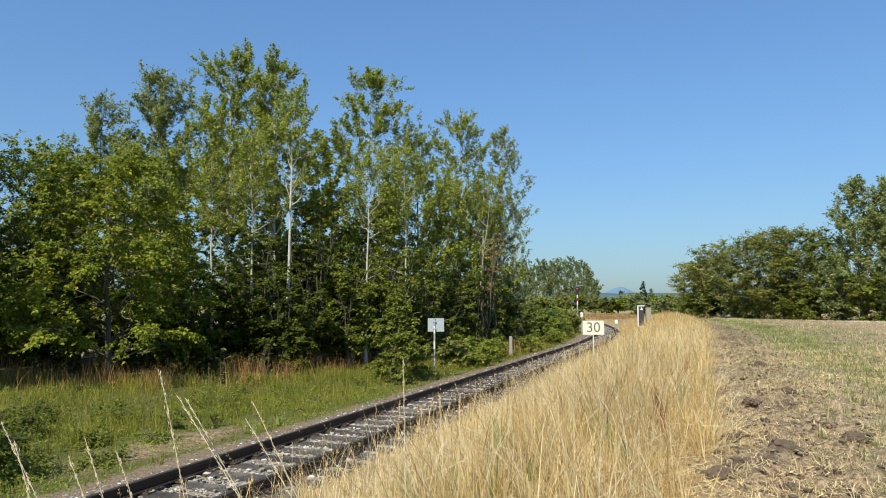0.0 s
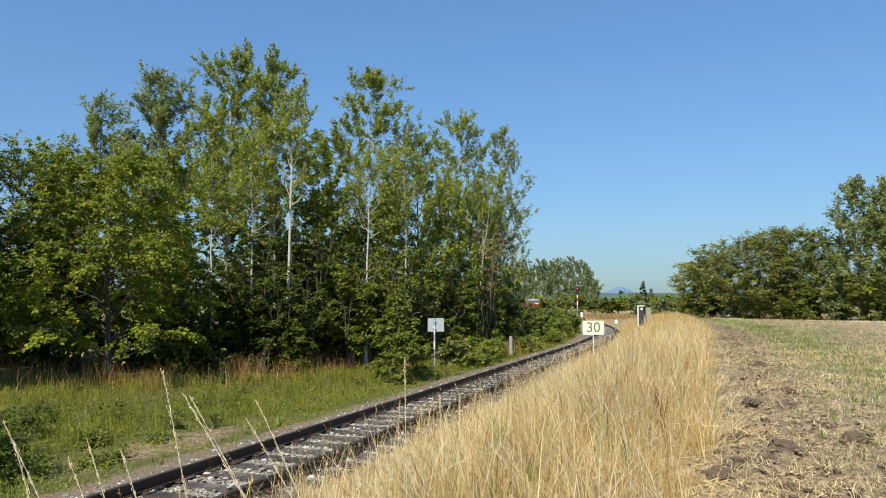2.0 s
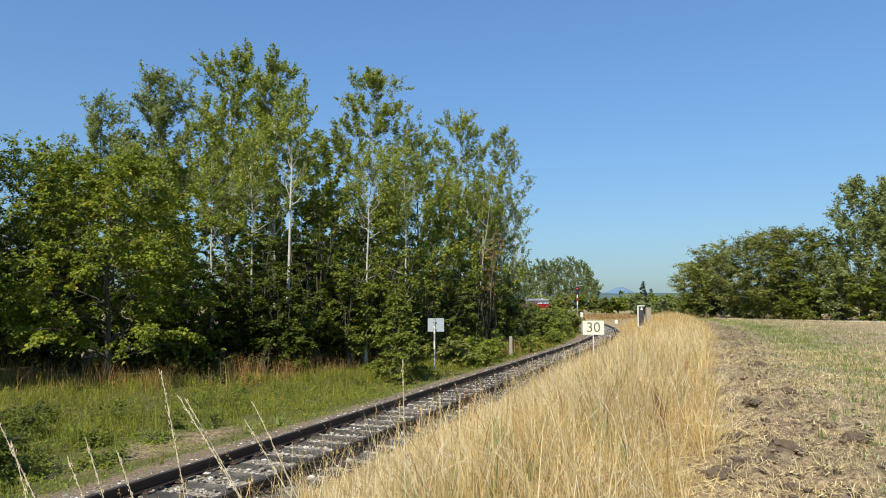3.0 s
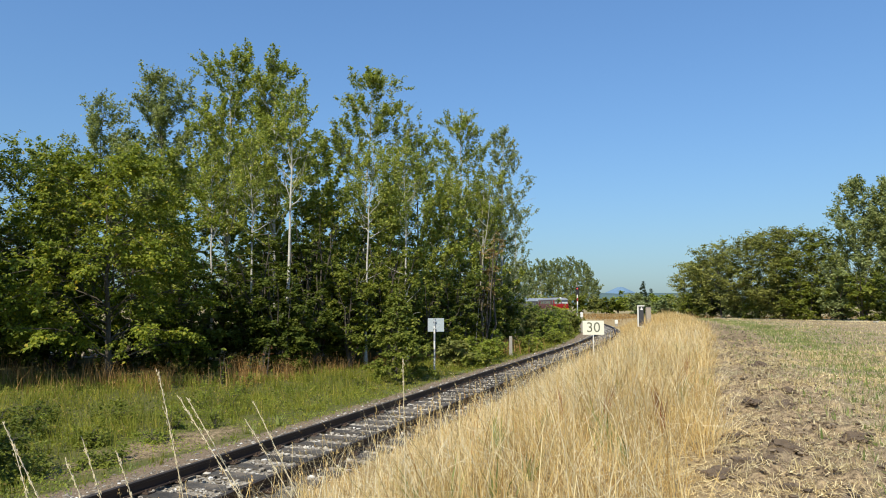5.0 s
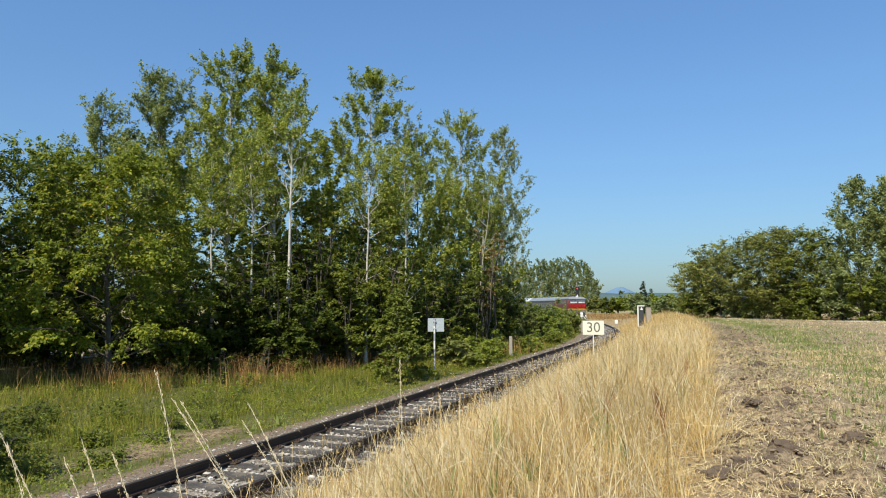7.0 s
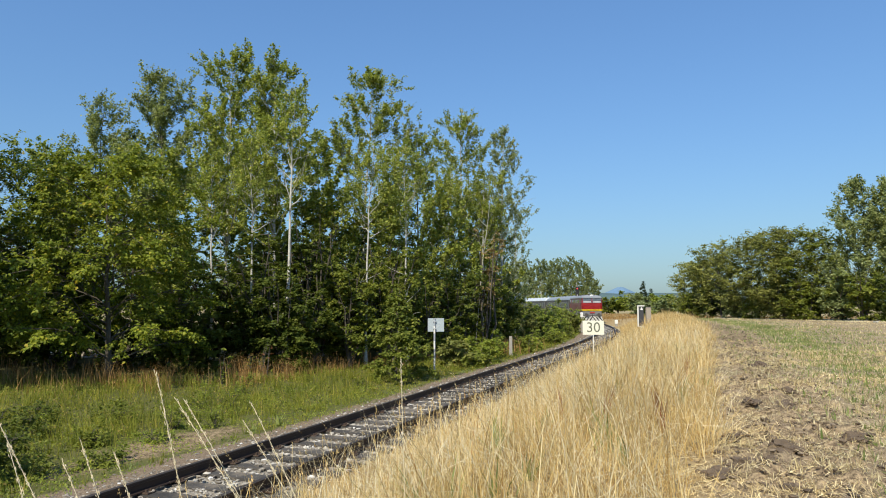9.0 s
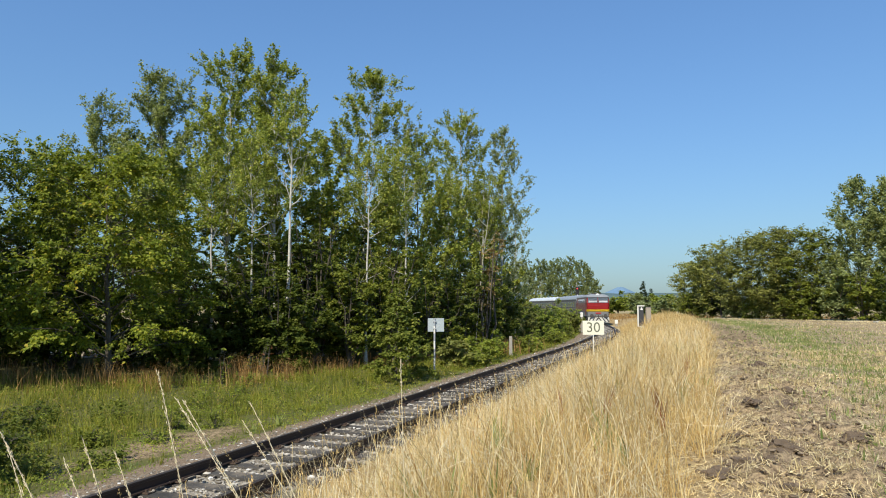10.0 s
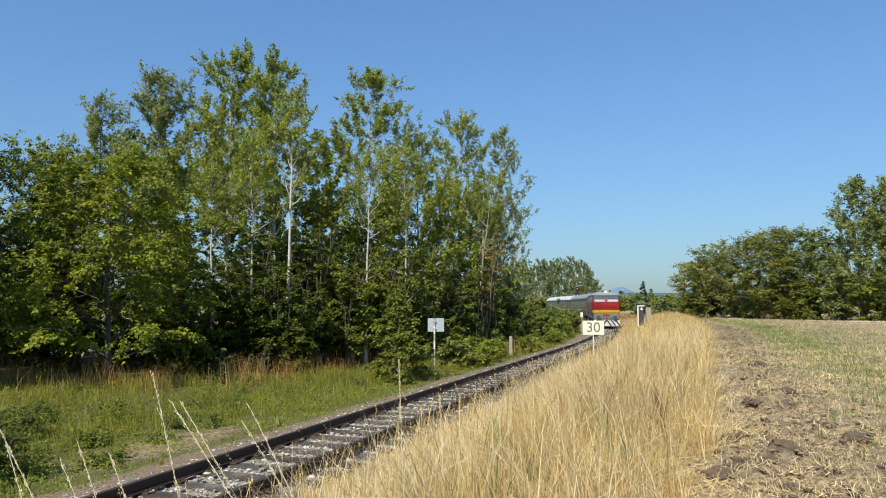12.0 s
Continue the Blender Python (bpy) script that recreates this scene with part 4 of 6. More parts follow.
# Every second shrub takes the greyed far leaf: haze put into its colour.
for i, (x, y, h, r) in enumerate(((55, 214, 7.0, 4.4), (60, 208, 6.6, 4.2), (63, 200, 6.2, 4.0), (66, 194, 6.4, 4.2), (69, 188, 7.2, 4.4), (54, 190, 6.2, 3.6), (58, 184, 5.4, 3.4), (49.5, 168, 5.0, 3.2), (52, 160, 5.5, 3.4), (48.5, 150, 4.6, 2.8))):
    make_shrub("hedge_shrub", "leafy green hedge shrub on the far side of the meadow", x, y, h, r, 2600, 0.5, M_FAR if i % 2 else M_FRESH, 350 + i, twigs=6, stems=7)
for i, (x, y, h, r) in enumerate(((77.5, 262, 12.2, 2.1), (82, 268, 9.5, 1.8))):
    make_tree("spruce_tree", "dark distant spruce with pointed top", x, y, h, r, 3500, 0.42, M_CONIFER, M_BARK, 370 + i, base=0.06, shape="spruce", rise=0.1, limbs=34, twigs=2)

# ================= trees past the field =================
for i, (x, y, h, r, n, mat, base) in enumerate((
        (38.4, 104, 9.0, 3.0, 9000, M_MAPLE, 0.1), (38.9, 99, 9.4, 3.2, 12000, M_MAPLE, 0.1), (38.0, 93, 10.6, 3.9, 9000, M_MAPLE, 0.1),
        (39.5, 87, 11.0, 4.0, 9000, M_OLIVE, 0.1), (39.8, 82, 11.6, 3.6, 9000, M_OLIVE, 0.12), (41.2, 80, 11.4, 3.6, 9000, M_OLIVE, 0.12),
        (42.6, 77, 10.6, 3.6, 9000, M_SHRUB, 0.1), (44.5, 72.5, 15.8, 3.2, 13000, M_POPLAR_GREY, 0.14), (46.9, 71, 15.3, 3.3, 13000, M_POPLAR_GREY, 0.14), (49.5, 70, 14.0, 3.8, 9000, M_OLIVE, 0.14))):
    if h > 13:
        make_poplar("field_poplar", "tall full poplar at the edge of the stubble field", x, y, h + 0.3, r * 1.15, int(n * 1.5), 0.17, mat, M_BARK, 400 + i, base=0.06, limbs=60, twigs=9, shoot=1.1, bare=0.0)
        continue
    make_tree("field_maple", "dense leafy tree at the edge of the stubble field", x, y, h - 0.5, r * 1.05, int(n * 1.4), 0.185, mat, M_BARK, 400 + i, base=0.04, rise=0.42, limbs=56, twigs=7, spray=0.85, droop=0.3, per=8, trunk_r=0.12)
for i, (x, y, h, r, mat) in enumerate(((38.6, 90, 4.6, 2.4, M_POPLAR_GREY), (39.3, 85, 4.8, 2.4, M_SHRUB), (40.2, 80, 5.0, 2.4, M_OLIVE), (41.0, 76, 5.4, 2.4, M_SHRUB), (41.8, 72.5, 6.0, 2.4, M_POPLAR_GREY),
                                       (43.0, 69.5, 6.5, 2.4, M_SHRUB), (45.2, 67.5, 5.4, 2.4, M_DARK), (47.5, 66, 5.2, 2.4, M_SHRUB), (37.6, 95, 4.6, 2.4, M_DARK), (36.4, 100, 4.4, 2.4, M_SHRUB),
                                       (44.5, 76, 6.5, 3.0, M_DARK), (42.0, 84, 6.0, 3.0, M_DARK), (48.5, 74, 6.5, 3.0, M_DARK))):
    make_shrub("field_edge_shrub", "thick green shrub along the field edge", x, y, h, r * 1.15, 4400, 0.19, mat, 430 + i, twigs=9, stems=9, low=0.05, spray=0.7, per=8)


# ================= grasses =================
def patchy(x, y, k=1.0, seed=0.0):
    return 0.5 + 0.5 * np.sin(x * 1.9 * k + 1.3 * np.sin(y * 1.1 * k + seed)) * np.sin(y * 1.6 * k + 1.1 * np.sin(x * 0.8 * k + seed))


def wood_edge(x):
    """How far the verge runs before the wood begins."""
    return np.interp(x, [-30, -18, -11, -7, -5, -3, 0, 4, 8, 12], [25.0, 24.2, 22.4, 24.8, 28.0, 32.0, 35.0, 45.0, 56.0, 70.0])


def build_grass():
    rng = np.random.default_rng(21)
    # dry bank: tufts, then a lower matted layer, then gold stalks
    def bank(n, s1, d0, near):
        x, y, s, d = strip_points(rng, n, -3, s1, d0, 7.2, near)
        edge = 6.22 + 0.02 * np.clip(s, 0, 70) + 0.3 * np.sin(s * 0.9) * np.sin(s * 0.37 + 1)
        keep = (np.hypot(x, y) > 1.5) & (d < edge) & (rng.random(n) < np.clip((d - 1.0) / 0.9, 0.12, 1))
        return x[keep], y[keep], s[keep], d[keep], edge[keep]
    x, y, s, d, edge = bank(5200, 84, 1.2, 2.0)
    pt = patchy(x, y, 0.8)
    near_cam = np.clip((np.hypot(x, y) - 1.2) / 4.0, 0.35, 1)
    sc = (0.6 + 0.5 * pt) * np.clip((d - 0.6) / 1.6, 0.45, 1) * near_cam * np.where(d > edge - 0.6, 0.7, 1) * rng.uniform(0.7, 1.25, len(x))
    tufts("dry_grass", "tall straw-coloured dry grass on the bank", x, y, sc, 15, M_STRAW, rng, (0.35, 1.0), (0.003, 0.0065), 0.09, 0.7, 0.6, 1 + s / 28, flow=1.4)
    x, y, s, d, edge = bank(4400, 84, 1.2, 2.0)
    near_cam = np.clip((np.hypot(x, y) - 1.2) / 4.0, 0.4, 1)
    tufts("matted_grass", "matted pale dead grass lying on the bank", x, y, near_cam * rng.uniform(0.6, 1.2, len(x)), 13, M_STRAW, rng, (0.25, 0.75), (0.003, 0.007), 0.16, 1.3, 0.9, 1 + s / 28)
    x, y, s, d, edge = bank(27000, 84, 3.2, 1.8)
    keep = rng.random(len(x)) < np.clip((d - 3.0) / 2.2, 0, 1)
    x, y, s = x[keep], y[keep], s[keep]
    grass("golden_grass", "upright golden dry grass stalks along the field edge", x, y, rng.uniform(0.3, 0.75, len(x)) * np.clip((np.hypot(x, y) - 1.2) / 4.0, 0.4, 1), rng.uniform(0.003, 0.006, len(x)) * (1 + s / 28), M_STRAW_GOLD, rng, 0.4, (-0.05, 0.03), flow=1.2)
    x, y, s, d, edge = bank(7000, 50, 1.1, 1.9)
    straws("bent_straws", "long bleached grass stems bent over the bank", x, y, rng.uniform(0.15, 0.5, len(x)), rng.uniform(0.0016, 0.0034, len(x)) * (1 + s / 20), M_BLEACHED, rng, 0.35, 0.28 * np.clip((np.hypot(x, y) - 1.2) / 4.0, 0.3, 1))
    x, y, s, d, edge = bank(90, 40, 3.6, 1.5)
    tufts("bank_weeds", "green weeds standing among the dry grass", x, y, rng.uniform(0.6, 1.1, len(x)), 14, M_WEED, rng, (0.2, 0.6), (0.012, 0.03), 0.06, 0.4, 0.1)
    x, y, s, d, edge = bank(2600, 45, 1.5, 1.7)
    tufts("bleached_grass", "long bleached grass stems arching over the bank", x, y, np.clip((np.hypot(x, y) - 1.2) / 4.0, 0.4, 1) * rng.uniform(0.7, 1.2, len(x)), 8, M_BLEACHED, rng, (0.45, 1.15), (0.003, 0.0058), 0.08, 0.8, 0.7, 1 + s / 28, flow=1.5)
    for (x, y) in ((3.1, 10.0), (1.75, 10.2), (2.3, 9.8), (2.75, 8.7), (5.2, 14.6), (8.6, 24.0)):
        tufts("sorrel_plant", "reddish brown seeding sorrel in the dry grass", np.array([x]), np.array([y]), np.array([1.0]), 16, M_SORREL, rng, (0.4, 0.7), (0.010, 0.018), 0.03, 0.1, 0.05, None, "plant")
    # loose seed heads at the tops of the taller stems
    x, y, s, d, edge = bank(2600, 46, 1.6, 1.7)
    n = len(x)
    near_cam = np.clip((np.hypot(x, y) - 1.2) / 4.0, 0.4, 1)
    hh = rng.uniform(0.55, 1.05, n) * near_cam
    way = lattice(x * 0.8, y * 0.8, 21) * 11.0 + rng.normal(0, 0.7, n)
    reach = hh * np.abs(rng.normal(0.35, 0.2, n))
    foot = np.stack([x, y, ground_z(x, y)], -1)
    tip = foot + np.stack([np.cos(way) * reach, np.sin(way) * reach, hh], -1)
    side = np.stack([-np.sin(way), np.cos(way), np.zeros(n)], -1) * (0.0022 * (1 + s / 28))[:, None]
    mid = foot * 0.45 + tip * 0.55 - np.stack([np.cos(way) * reach, np.sin(way) * reach, np.zeros(n)], -1) * 0.2
    stem = np.stack([foot - side, foot + side, mid + side, mid - side, mid - side, mid + side, tip + side * 0.6, tip - side * 0.6], 1).reshape(-1, 3)
    k = rng.random((n, 12)) * 0.26
    P = tip[:, None] + (mid - tip)[:, None] * k[..., None] * 0.9 + rng.normal(0, 0.006, (n, 12, 3))
    out = unit(unit(tip - mid)[:, None] + rng.normal(0, 0.35, (n, 12, 3))) * (rng.uniform(0.012, 0.03, (n, 12)) * (1 + s / 60)[:, None])[..., None]
    w = unit(np.cross(out, rng.normal(0, 1, (n, 12, 3)))) * (0.002 * (1 + s / 24))[:, None, None]
    husk = np.stack([P, P + out * 0.5 + w, P + out, P + out * 0.5 - w], 2).reshape(-1, 3)
    V = np.concatenate([stem, husk])
    tagged(new("seeding_grass", np_mesh("seeding_grass", V, np.arange(len(V)).reshape(-1, 4), M_STRAW)), "dry grass stems with loose pale seed heads", "grass", kind="stuff")
    # green verge
    def verge(n, d0, d1, near):
        x, y, s, d = strip_points(rng, n, 1, 78, d0, d1, near)
        bare = np.clip(1 - np.abs(d + 3.9) / 1.4, 0, 1) * np.clip(1 - np.abs(s - 13.5) / 5.5, 0, 1)
        keep = (y < wood_edge(x) + 0.8) & (rng.random(n) > bare * 2.0) & (rng.random(n) < np.clip((-d - 2.2) / 1.1, 0.1, 1))
        return x[keep], y[keep], s[keep], d[keep]
    x, y, s, d = verge(9500, -20, -2.5, 1.7)
    pt = patchy(x, y, 0.5, 2.0)
    sc = (0.55 + 0.6 * pt) * np.clip((-d - 1.6) / 3.0, 0.35, 1) * rng.uniform(0.7, 1.25, len(x))
    tufts("green_grass", "fresh green meadow grass on the verge", x, y, sc, 14, M_GRASS, rng, (0.2, 0.62), (0.004, 0.010), 0.12, 0.35, 0.12, 1 + s / 45, flow=0.5)
    x, y, s, d = verge(190000, -19, -2.7, 1.7)
    low = rng.random(len(x)) < 0.35 + 0.65 * patchy(x, y, 0.7, 6.0)
    x, y, s, d = x[low], y[low], s[low], d[low]
    z = ground_z(x, y) + rng.random(len(x)) ** 1.3 * 0.3 * np.clip((-d - 1.8) / 2.5, 0.25, 1) * (0.5 + patchy(x, y, 0.5, 2.0))
    V, F = leaf_quads(np.stack([x, y, z], -1), rng.uniform(0.018, 0.036, len(x)) * (1 + s / 45), rng)
    tagged(new("herb_layer", np_mesh("herb_layer", V, F, M_HERB)), "low leafy herbs covering the verge", "herbs", kind="stuff")
    x, y, s, d = strip_points(rng, 46000, 4, 24, -7.0, -2.3, 1.2)
    keep = rng.random(len(x)) < np.clip(lattice(x * 1.4, y * 1.4, 61) * 1.9 - 0.38, 0, 1) * np.clip((-d - 1.6) / 2.2, 0.25, 1)
    x, y, s = x[keep], y[keep], s[keep]
    z = ground_z(x, y) + rng.random(len(x)) * 0.16 * lattice(x * 1.4, y * 1.4, 61)
    V, F = leaf_quads(np.stack([x, y, z], -1), rng.uniform(0.016, 0.034, len(x)), rng)
    tagged(new("low_herbs", np_mesh("low_herbs", V, F, M_FRESH)), "low fresh green herbs creeping over the gravel edge", "herbs", kind="stuff")
    x, y, s, d = verge(1300, -19, -3.2, 1.1)
    tufts("leafy_weeds", "leafy green herbs in the meadow grass", x, y, rng.uniform(0.5, 1.1, len(x)), 16, M_SHRUB, rng, (0.12, 0.40), (0.014, 0.034), 0.12, 0.6, 0.1)
    # brown seeding grass along the wood
    x = rng.uniform(-26, 7, 16000)
    y = wood_edge(x) + rng.normal(-0.1, 0.9, len(x))
    s, d = track_coords(x, y)
    keep = (d < -5.5) & (rng.random(len(x)) < patchy(x, y, 0.9, 5.0) ** 3 * 2.0 * np.interp(x, [-26, -12, -8, -3, 7], [1.0, 0.8, 0.55, 0.7, 0.5]) + 0.04)
    x, y, s = x[keep], y[keep], s[keep]
    some = rng.random(len(x)) < 0.3
    px, py, n = x[some], y[some], int(some.sum())
    hh = rng.uniform(0.35, 1.0, n) * (0.45 + 0.7 * lattice(px * 1.1, py * 1.1, 55))
    C = np.stack([px, py, ground_z(px, py) + hh], -1)
    P = (C[:, None] + rng.normal(0, 1, (n, 9, 3)) * np.array([0.014, 0.014, 0.09])).reshape(-1, 3)
    V, F = leaf_quads(P, np.full(len(P), 0.017), rng, 2.6, 0.9, 0.2)
    tagged(new("brown_plumes", np_mesh("brown_plumes", V, F, M_BROWN_GRASS)), "reddish brown seed plumes along the wood's edge", "grass", kind="stuff")
    grass("brown_grass", "reddish brown seeding grass along the wood's edge", x, y, rng.uniform(0.25, 1.0, len(x)) * (0.45 + 0.9 * lattice(x * 1.1, y * 1.1, 55)), rng.uniform(0.010, 0.024, len(x)), M_BROWN_GRASS, rng, 0.3, flow=0.5)
    x, y = rng.normal(4.0, 0.9, 900), rng.uniform(38, 53, 900)
    x += (y - 45) * 0.22
    grass("rusty_grass", "patch of rusty brown grass among the trackside shrubs", x, y, rng.uniform(0.5, 1.15, 900), rng.uniform(0.02, 0.045, 900), M_BROWN_GRASS, rng, 0.4)
    tufts("thistle_rosette", "grey-green thistle rosette at the edge of the gravel", np.array([-3.9, -4.3]), np.array([16.4, 15.6]), np.array([1.0, 0.6]), 22, M_WEED, rng, (0.18, 0.36), (0.04, 0.08), 0.03, 0.9, 0.05, None, "plant")
    # weeds on the gravel edge and in the field
    x, y, s, d = strip_points(rng, 4200, 6, 60, -3.4, -2.2, 1.3)
    keep = rng.random(len(x)) < patchy(x, y, 1.5, 1.0) ** 2
    grass("gravel_weeds", "small green weeds at the edge of the gravel", x[keep], y[keep], rng.uniform(0.04, 0.15, keep.sum()), rng.uniform(0.015, 0.04, keep.sum()), M_WEED, rng, 0.7)
    # stubble in drilled rows
    x, y, s, d = strip_points(rng, 50000, 1, 92, 6.8, 28, 2.2)
    row = np.round(d / 0.3) * 0.3 + rng.normal(0, 0.03, len(x))
    shift = row - d
    x, y = x + shift * math.cos(TH), y - shift * math.sin(TH)
    soil = soil_band(s, d)
    keep = (rng.random(len(x)) < 0.35 + 0.65 * patchy(x, y, 0.7, 3.0)) & (rng.random(len(x)) > soil * 0.8) & (np.hypot(x, y) > 2.0)
    x, y, s = x[keep], y[keep], s[keep]
    grass("stubble", "short cut straw stubble in rows on the field", x, y, rng.uniform(0.06, 0.19, len(x)), rng.uniform(0.005, 0.011, len(x)) * (1 + s / 18), M_STUBBLE, rng, 0.6)
    x, y, s, d = strip_points(rng, 11000, 1, 34, 6.6, 17, 1.6)
    row = np.round(d / 0.3) * 0.3 + rng.normal(0, 0.04, len(x))
    x, y = x + (row - d) * math.cos(TH), y - (row - d) * math.sin(TH)
    keep = rng.random(len(x)) < np.clip((d - 6.4) / 1.6, 0.25, 1) * (0.15 + patchy(x, y, 1.4, 8.0))
    x, y, s = x[keep], y[keep], s[keep]
    tufts("near_stubble", "pale broken straw stumps in drilled rows", x, y, rng.uniform(0.6, 1.2, len(x)), 6, M_STUBBLE, rng, (0.06, 0.17), (0.004, 0.008), 0.03, 0.45, 0.2, 1 + s / 30, "straw", flow=0.3)
    # loose straw lying flat
    x, y, s, d = strip_points(rng, 42000, 2, 70, 6.3, 18, 2.6)
    keep = (rng.random(len(x)) < 0.25 + 0.75 * patchy(x, y, 1.3, 4.0)) & (np.hypot(x, y) > 2.0)
    x, y, s = x[keep], y[keep], s[keep]
    straws("loose_straw", "loose straw and chaff scattered over the soil", x, y, rng.uniform(0.03, 0.10, len(x)), rng.uniform(0.003, 0.0055, len(x)) * (1 + s / 14), M_LITTER, rng, 0.35, 0.012 + turned_soil(x, y))
    cx, cy, s, d = strip_points(rng, 1100, 1, 30, 6.1, 12, 2.1)
    x = (cx[:, None] + rng.normal(0, 0.16, (1100, 85))).ravel()
    y = (cy[:, None] + rng.normal(0, 0.12, (1100, 85))).ravel()
    s = np.repeat(s, 85)
    straws("straw_mats", "pale mats of broken straw on the soil", x, y, rng.uniform(0.03, 0.1, len(x)), rng.uniform(0.0028, 0.0052, len(x)) * (1 + s / 20), M_STUBBLE, rng, 0.5, 0.012 + turned_soil(x, y))
    cx, cy, s, d = strip_points(rng, 3000, 2, 60, 7.4, 17, 1.8)
    keep = rng.random(len(cx)) < np.exp(-((d - 9.8 - 0.03 * s) / 1.3) ** 2) + 0.3
    cx, cy, s = cx[keep], cy[keep], s[keep]
    tufts("field_sprouts", "small pale green sprouts among the stubble", cx, cy, rng.uniform(0.6, 1.2, len(cx)), 9, M_WEED, rng, (0.06, 0.16), (0.005, 0.011), 0.06, 0.6, 0.1, 1 + s / 22)
    # green regrowth bands in the field
    x, y, s, d = strip_points(rng, 76000, 8, 92, 7.6, 18, 1.3)
    band = np.exp(-((d - 9.6 - 0.03 * s) / 1.1) ** 2) + 0.12 * np.exp(-((d - 13.5) / 2.0) ** 2) + 0.06
    keep = rng.random(len(x)) < band * (0.6 + patchy(x, y, 0.9, 7.0))
    grass("field_weeds", "pale green weeds between the stubble rows", x[keep], y[keep], rng.uniform(0.05, 0.17, keep.sum()), rng.uniform(0.011, 0.026, keep.sum()) * (1 + s[keep] / 40), M_WEED, rng, 0.6)
    # long grass of the meadow past the bend
    x, y = rng.uniform(16, 60, 16000), rng.uniform(88, 200, 16000)
    s, d = track_coords(x, y)
    keep = (d > 3) & (d < 60) & (s > 78) & (rng.random(len(x)) < 0.3 + 0.7 * patchy(x, y, 0.15, 3.0))
    x, y = x[keep], y[keep]
    grass("meadow_grass", "tawny dry meadow grass past the bend", x, y, rng.uniform(0.3, 0.7, len(x)), rng.uniform(0.04, 0.09, len(x)), M_BROWN_GRASS, rng, 0.4)
    # pale margin under the far trees
    k = rng.random(5000)
    x = 43.6 - 7.4 * k + rng.normal(0, 0.6, 5000)
    y = 63.0 + 29.0 * k + rng.normal(0, 0.6, 5000)
    grass("field_margin", "pale dry grass margin along the field's far edge", x, y, rng.uniform(0.05, 0.18, 5000), rng.uniform(0.03, 0.07, 5000), M_BLEACHED, rng, 0.4)
    # clods
    x, y, s, d = strip_points(rng, 52000, -1, 60, 6.2, 15, 2.3)
    keep = (rng.random(len(x)) < soil_band(s, d) * patchy(x, y, 1.1, 9.0) ** 1.5 * 1.3 + 0.12) & (np.hypot(x, y) > 2.0)
    x, y = x[keep], y[keep]
    size = np.minimum(rng.gamma(1.2, 0.012, len(x)) + 0.006, 0.065)
    me = lumps("soil_clods", np.stack([x, y, ground_z(x, y) + turned_soil(x, y) + size * 0.1], -1), size, M_CLOD, rng, 0.75)
    tagged(new("soil_clods", me), "dry brown clods of ploughed soil", "soil", kind="stuff")


build_grass()


def soil_clod(x, y, r, seed):
    """A large crumbly lump of turned soil."""
    rng = np.random.default_rng(seed)
    bm = bmesh.new()
    bmesh.ops.create_icosphere(bm, subdivisions=4, radius=1.0)
    co = np.array([v.co[:] for v in bm.verts])
    for k, (f, a) in enumerate(((1.6, 0.5), (3.7, 0.34), (9.0, 0.16))):
        n = lattice(co[:, 0] * f + seed * 3.1, co[:, 1] * f + co[:, 2] * f * 1.7, 30 + k) + lattice(co[:, 2] * f + 5, co[:, 0] * f - co[:, 1] * f, 40 + k) - 1
        co = co * (1 + a * n)[:, None]
    co *= np.array([r * rng.uniform(0.9, 1.4), r, r * 0.62])
    for v, c in zip(bm.verts, co):
        v.co = c
    ob = part("soil_clod", bm, M_SOIL_LUMP)
    ob.matrix_basis = pose(x, y, gz(x, y) + float(turned_soil(x, y)) + r * 0.18, 0, 0, rng.uniform(0, 360))
    tagged(ob, "large crumbly clod of dark turned soil", "soil clod", "clods at the field edge")


for i, (x, y, r) in enumerate(((2.62, 6.6, 0.16), (3.0, 6.9, 0.17), (3.32, 7.05, 0.12), (3.75, 7.6, 0.19), (3.5, 8.4, 0.13), (4.35, 6.8, 0.13), (5.4, 10.9, 0.22), (4.6, 10.3, 0.14), (6.2, 12.4, 0.18), (8.1, 17.5, 0.26), (3.1, 6.2, 0.09), (4.9, 8.2, 0.15), (5.3, 6.9, 0.1))):
    soil_clod(x, y, r * 0.72, 700 + i)

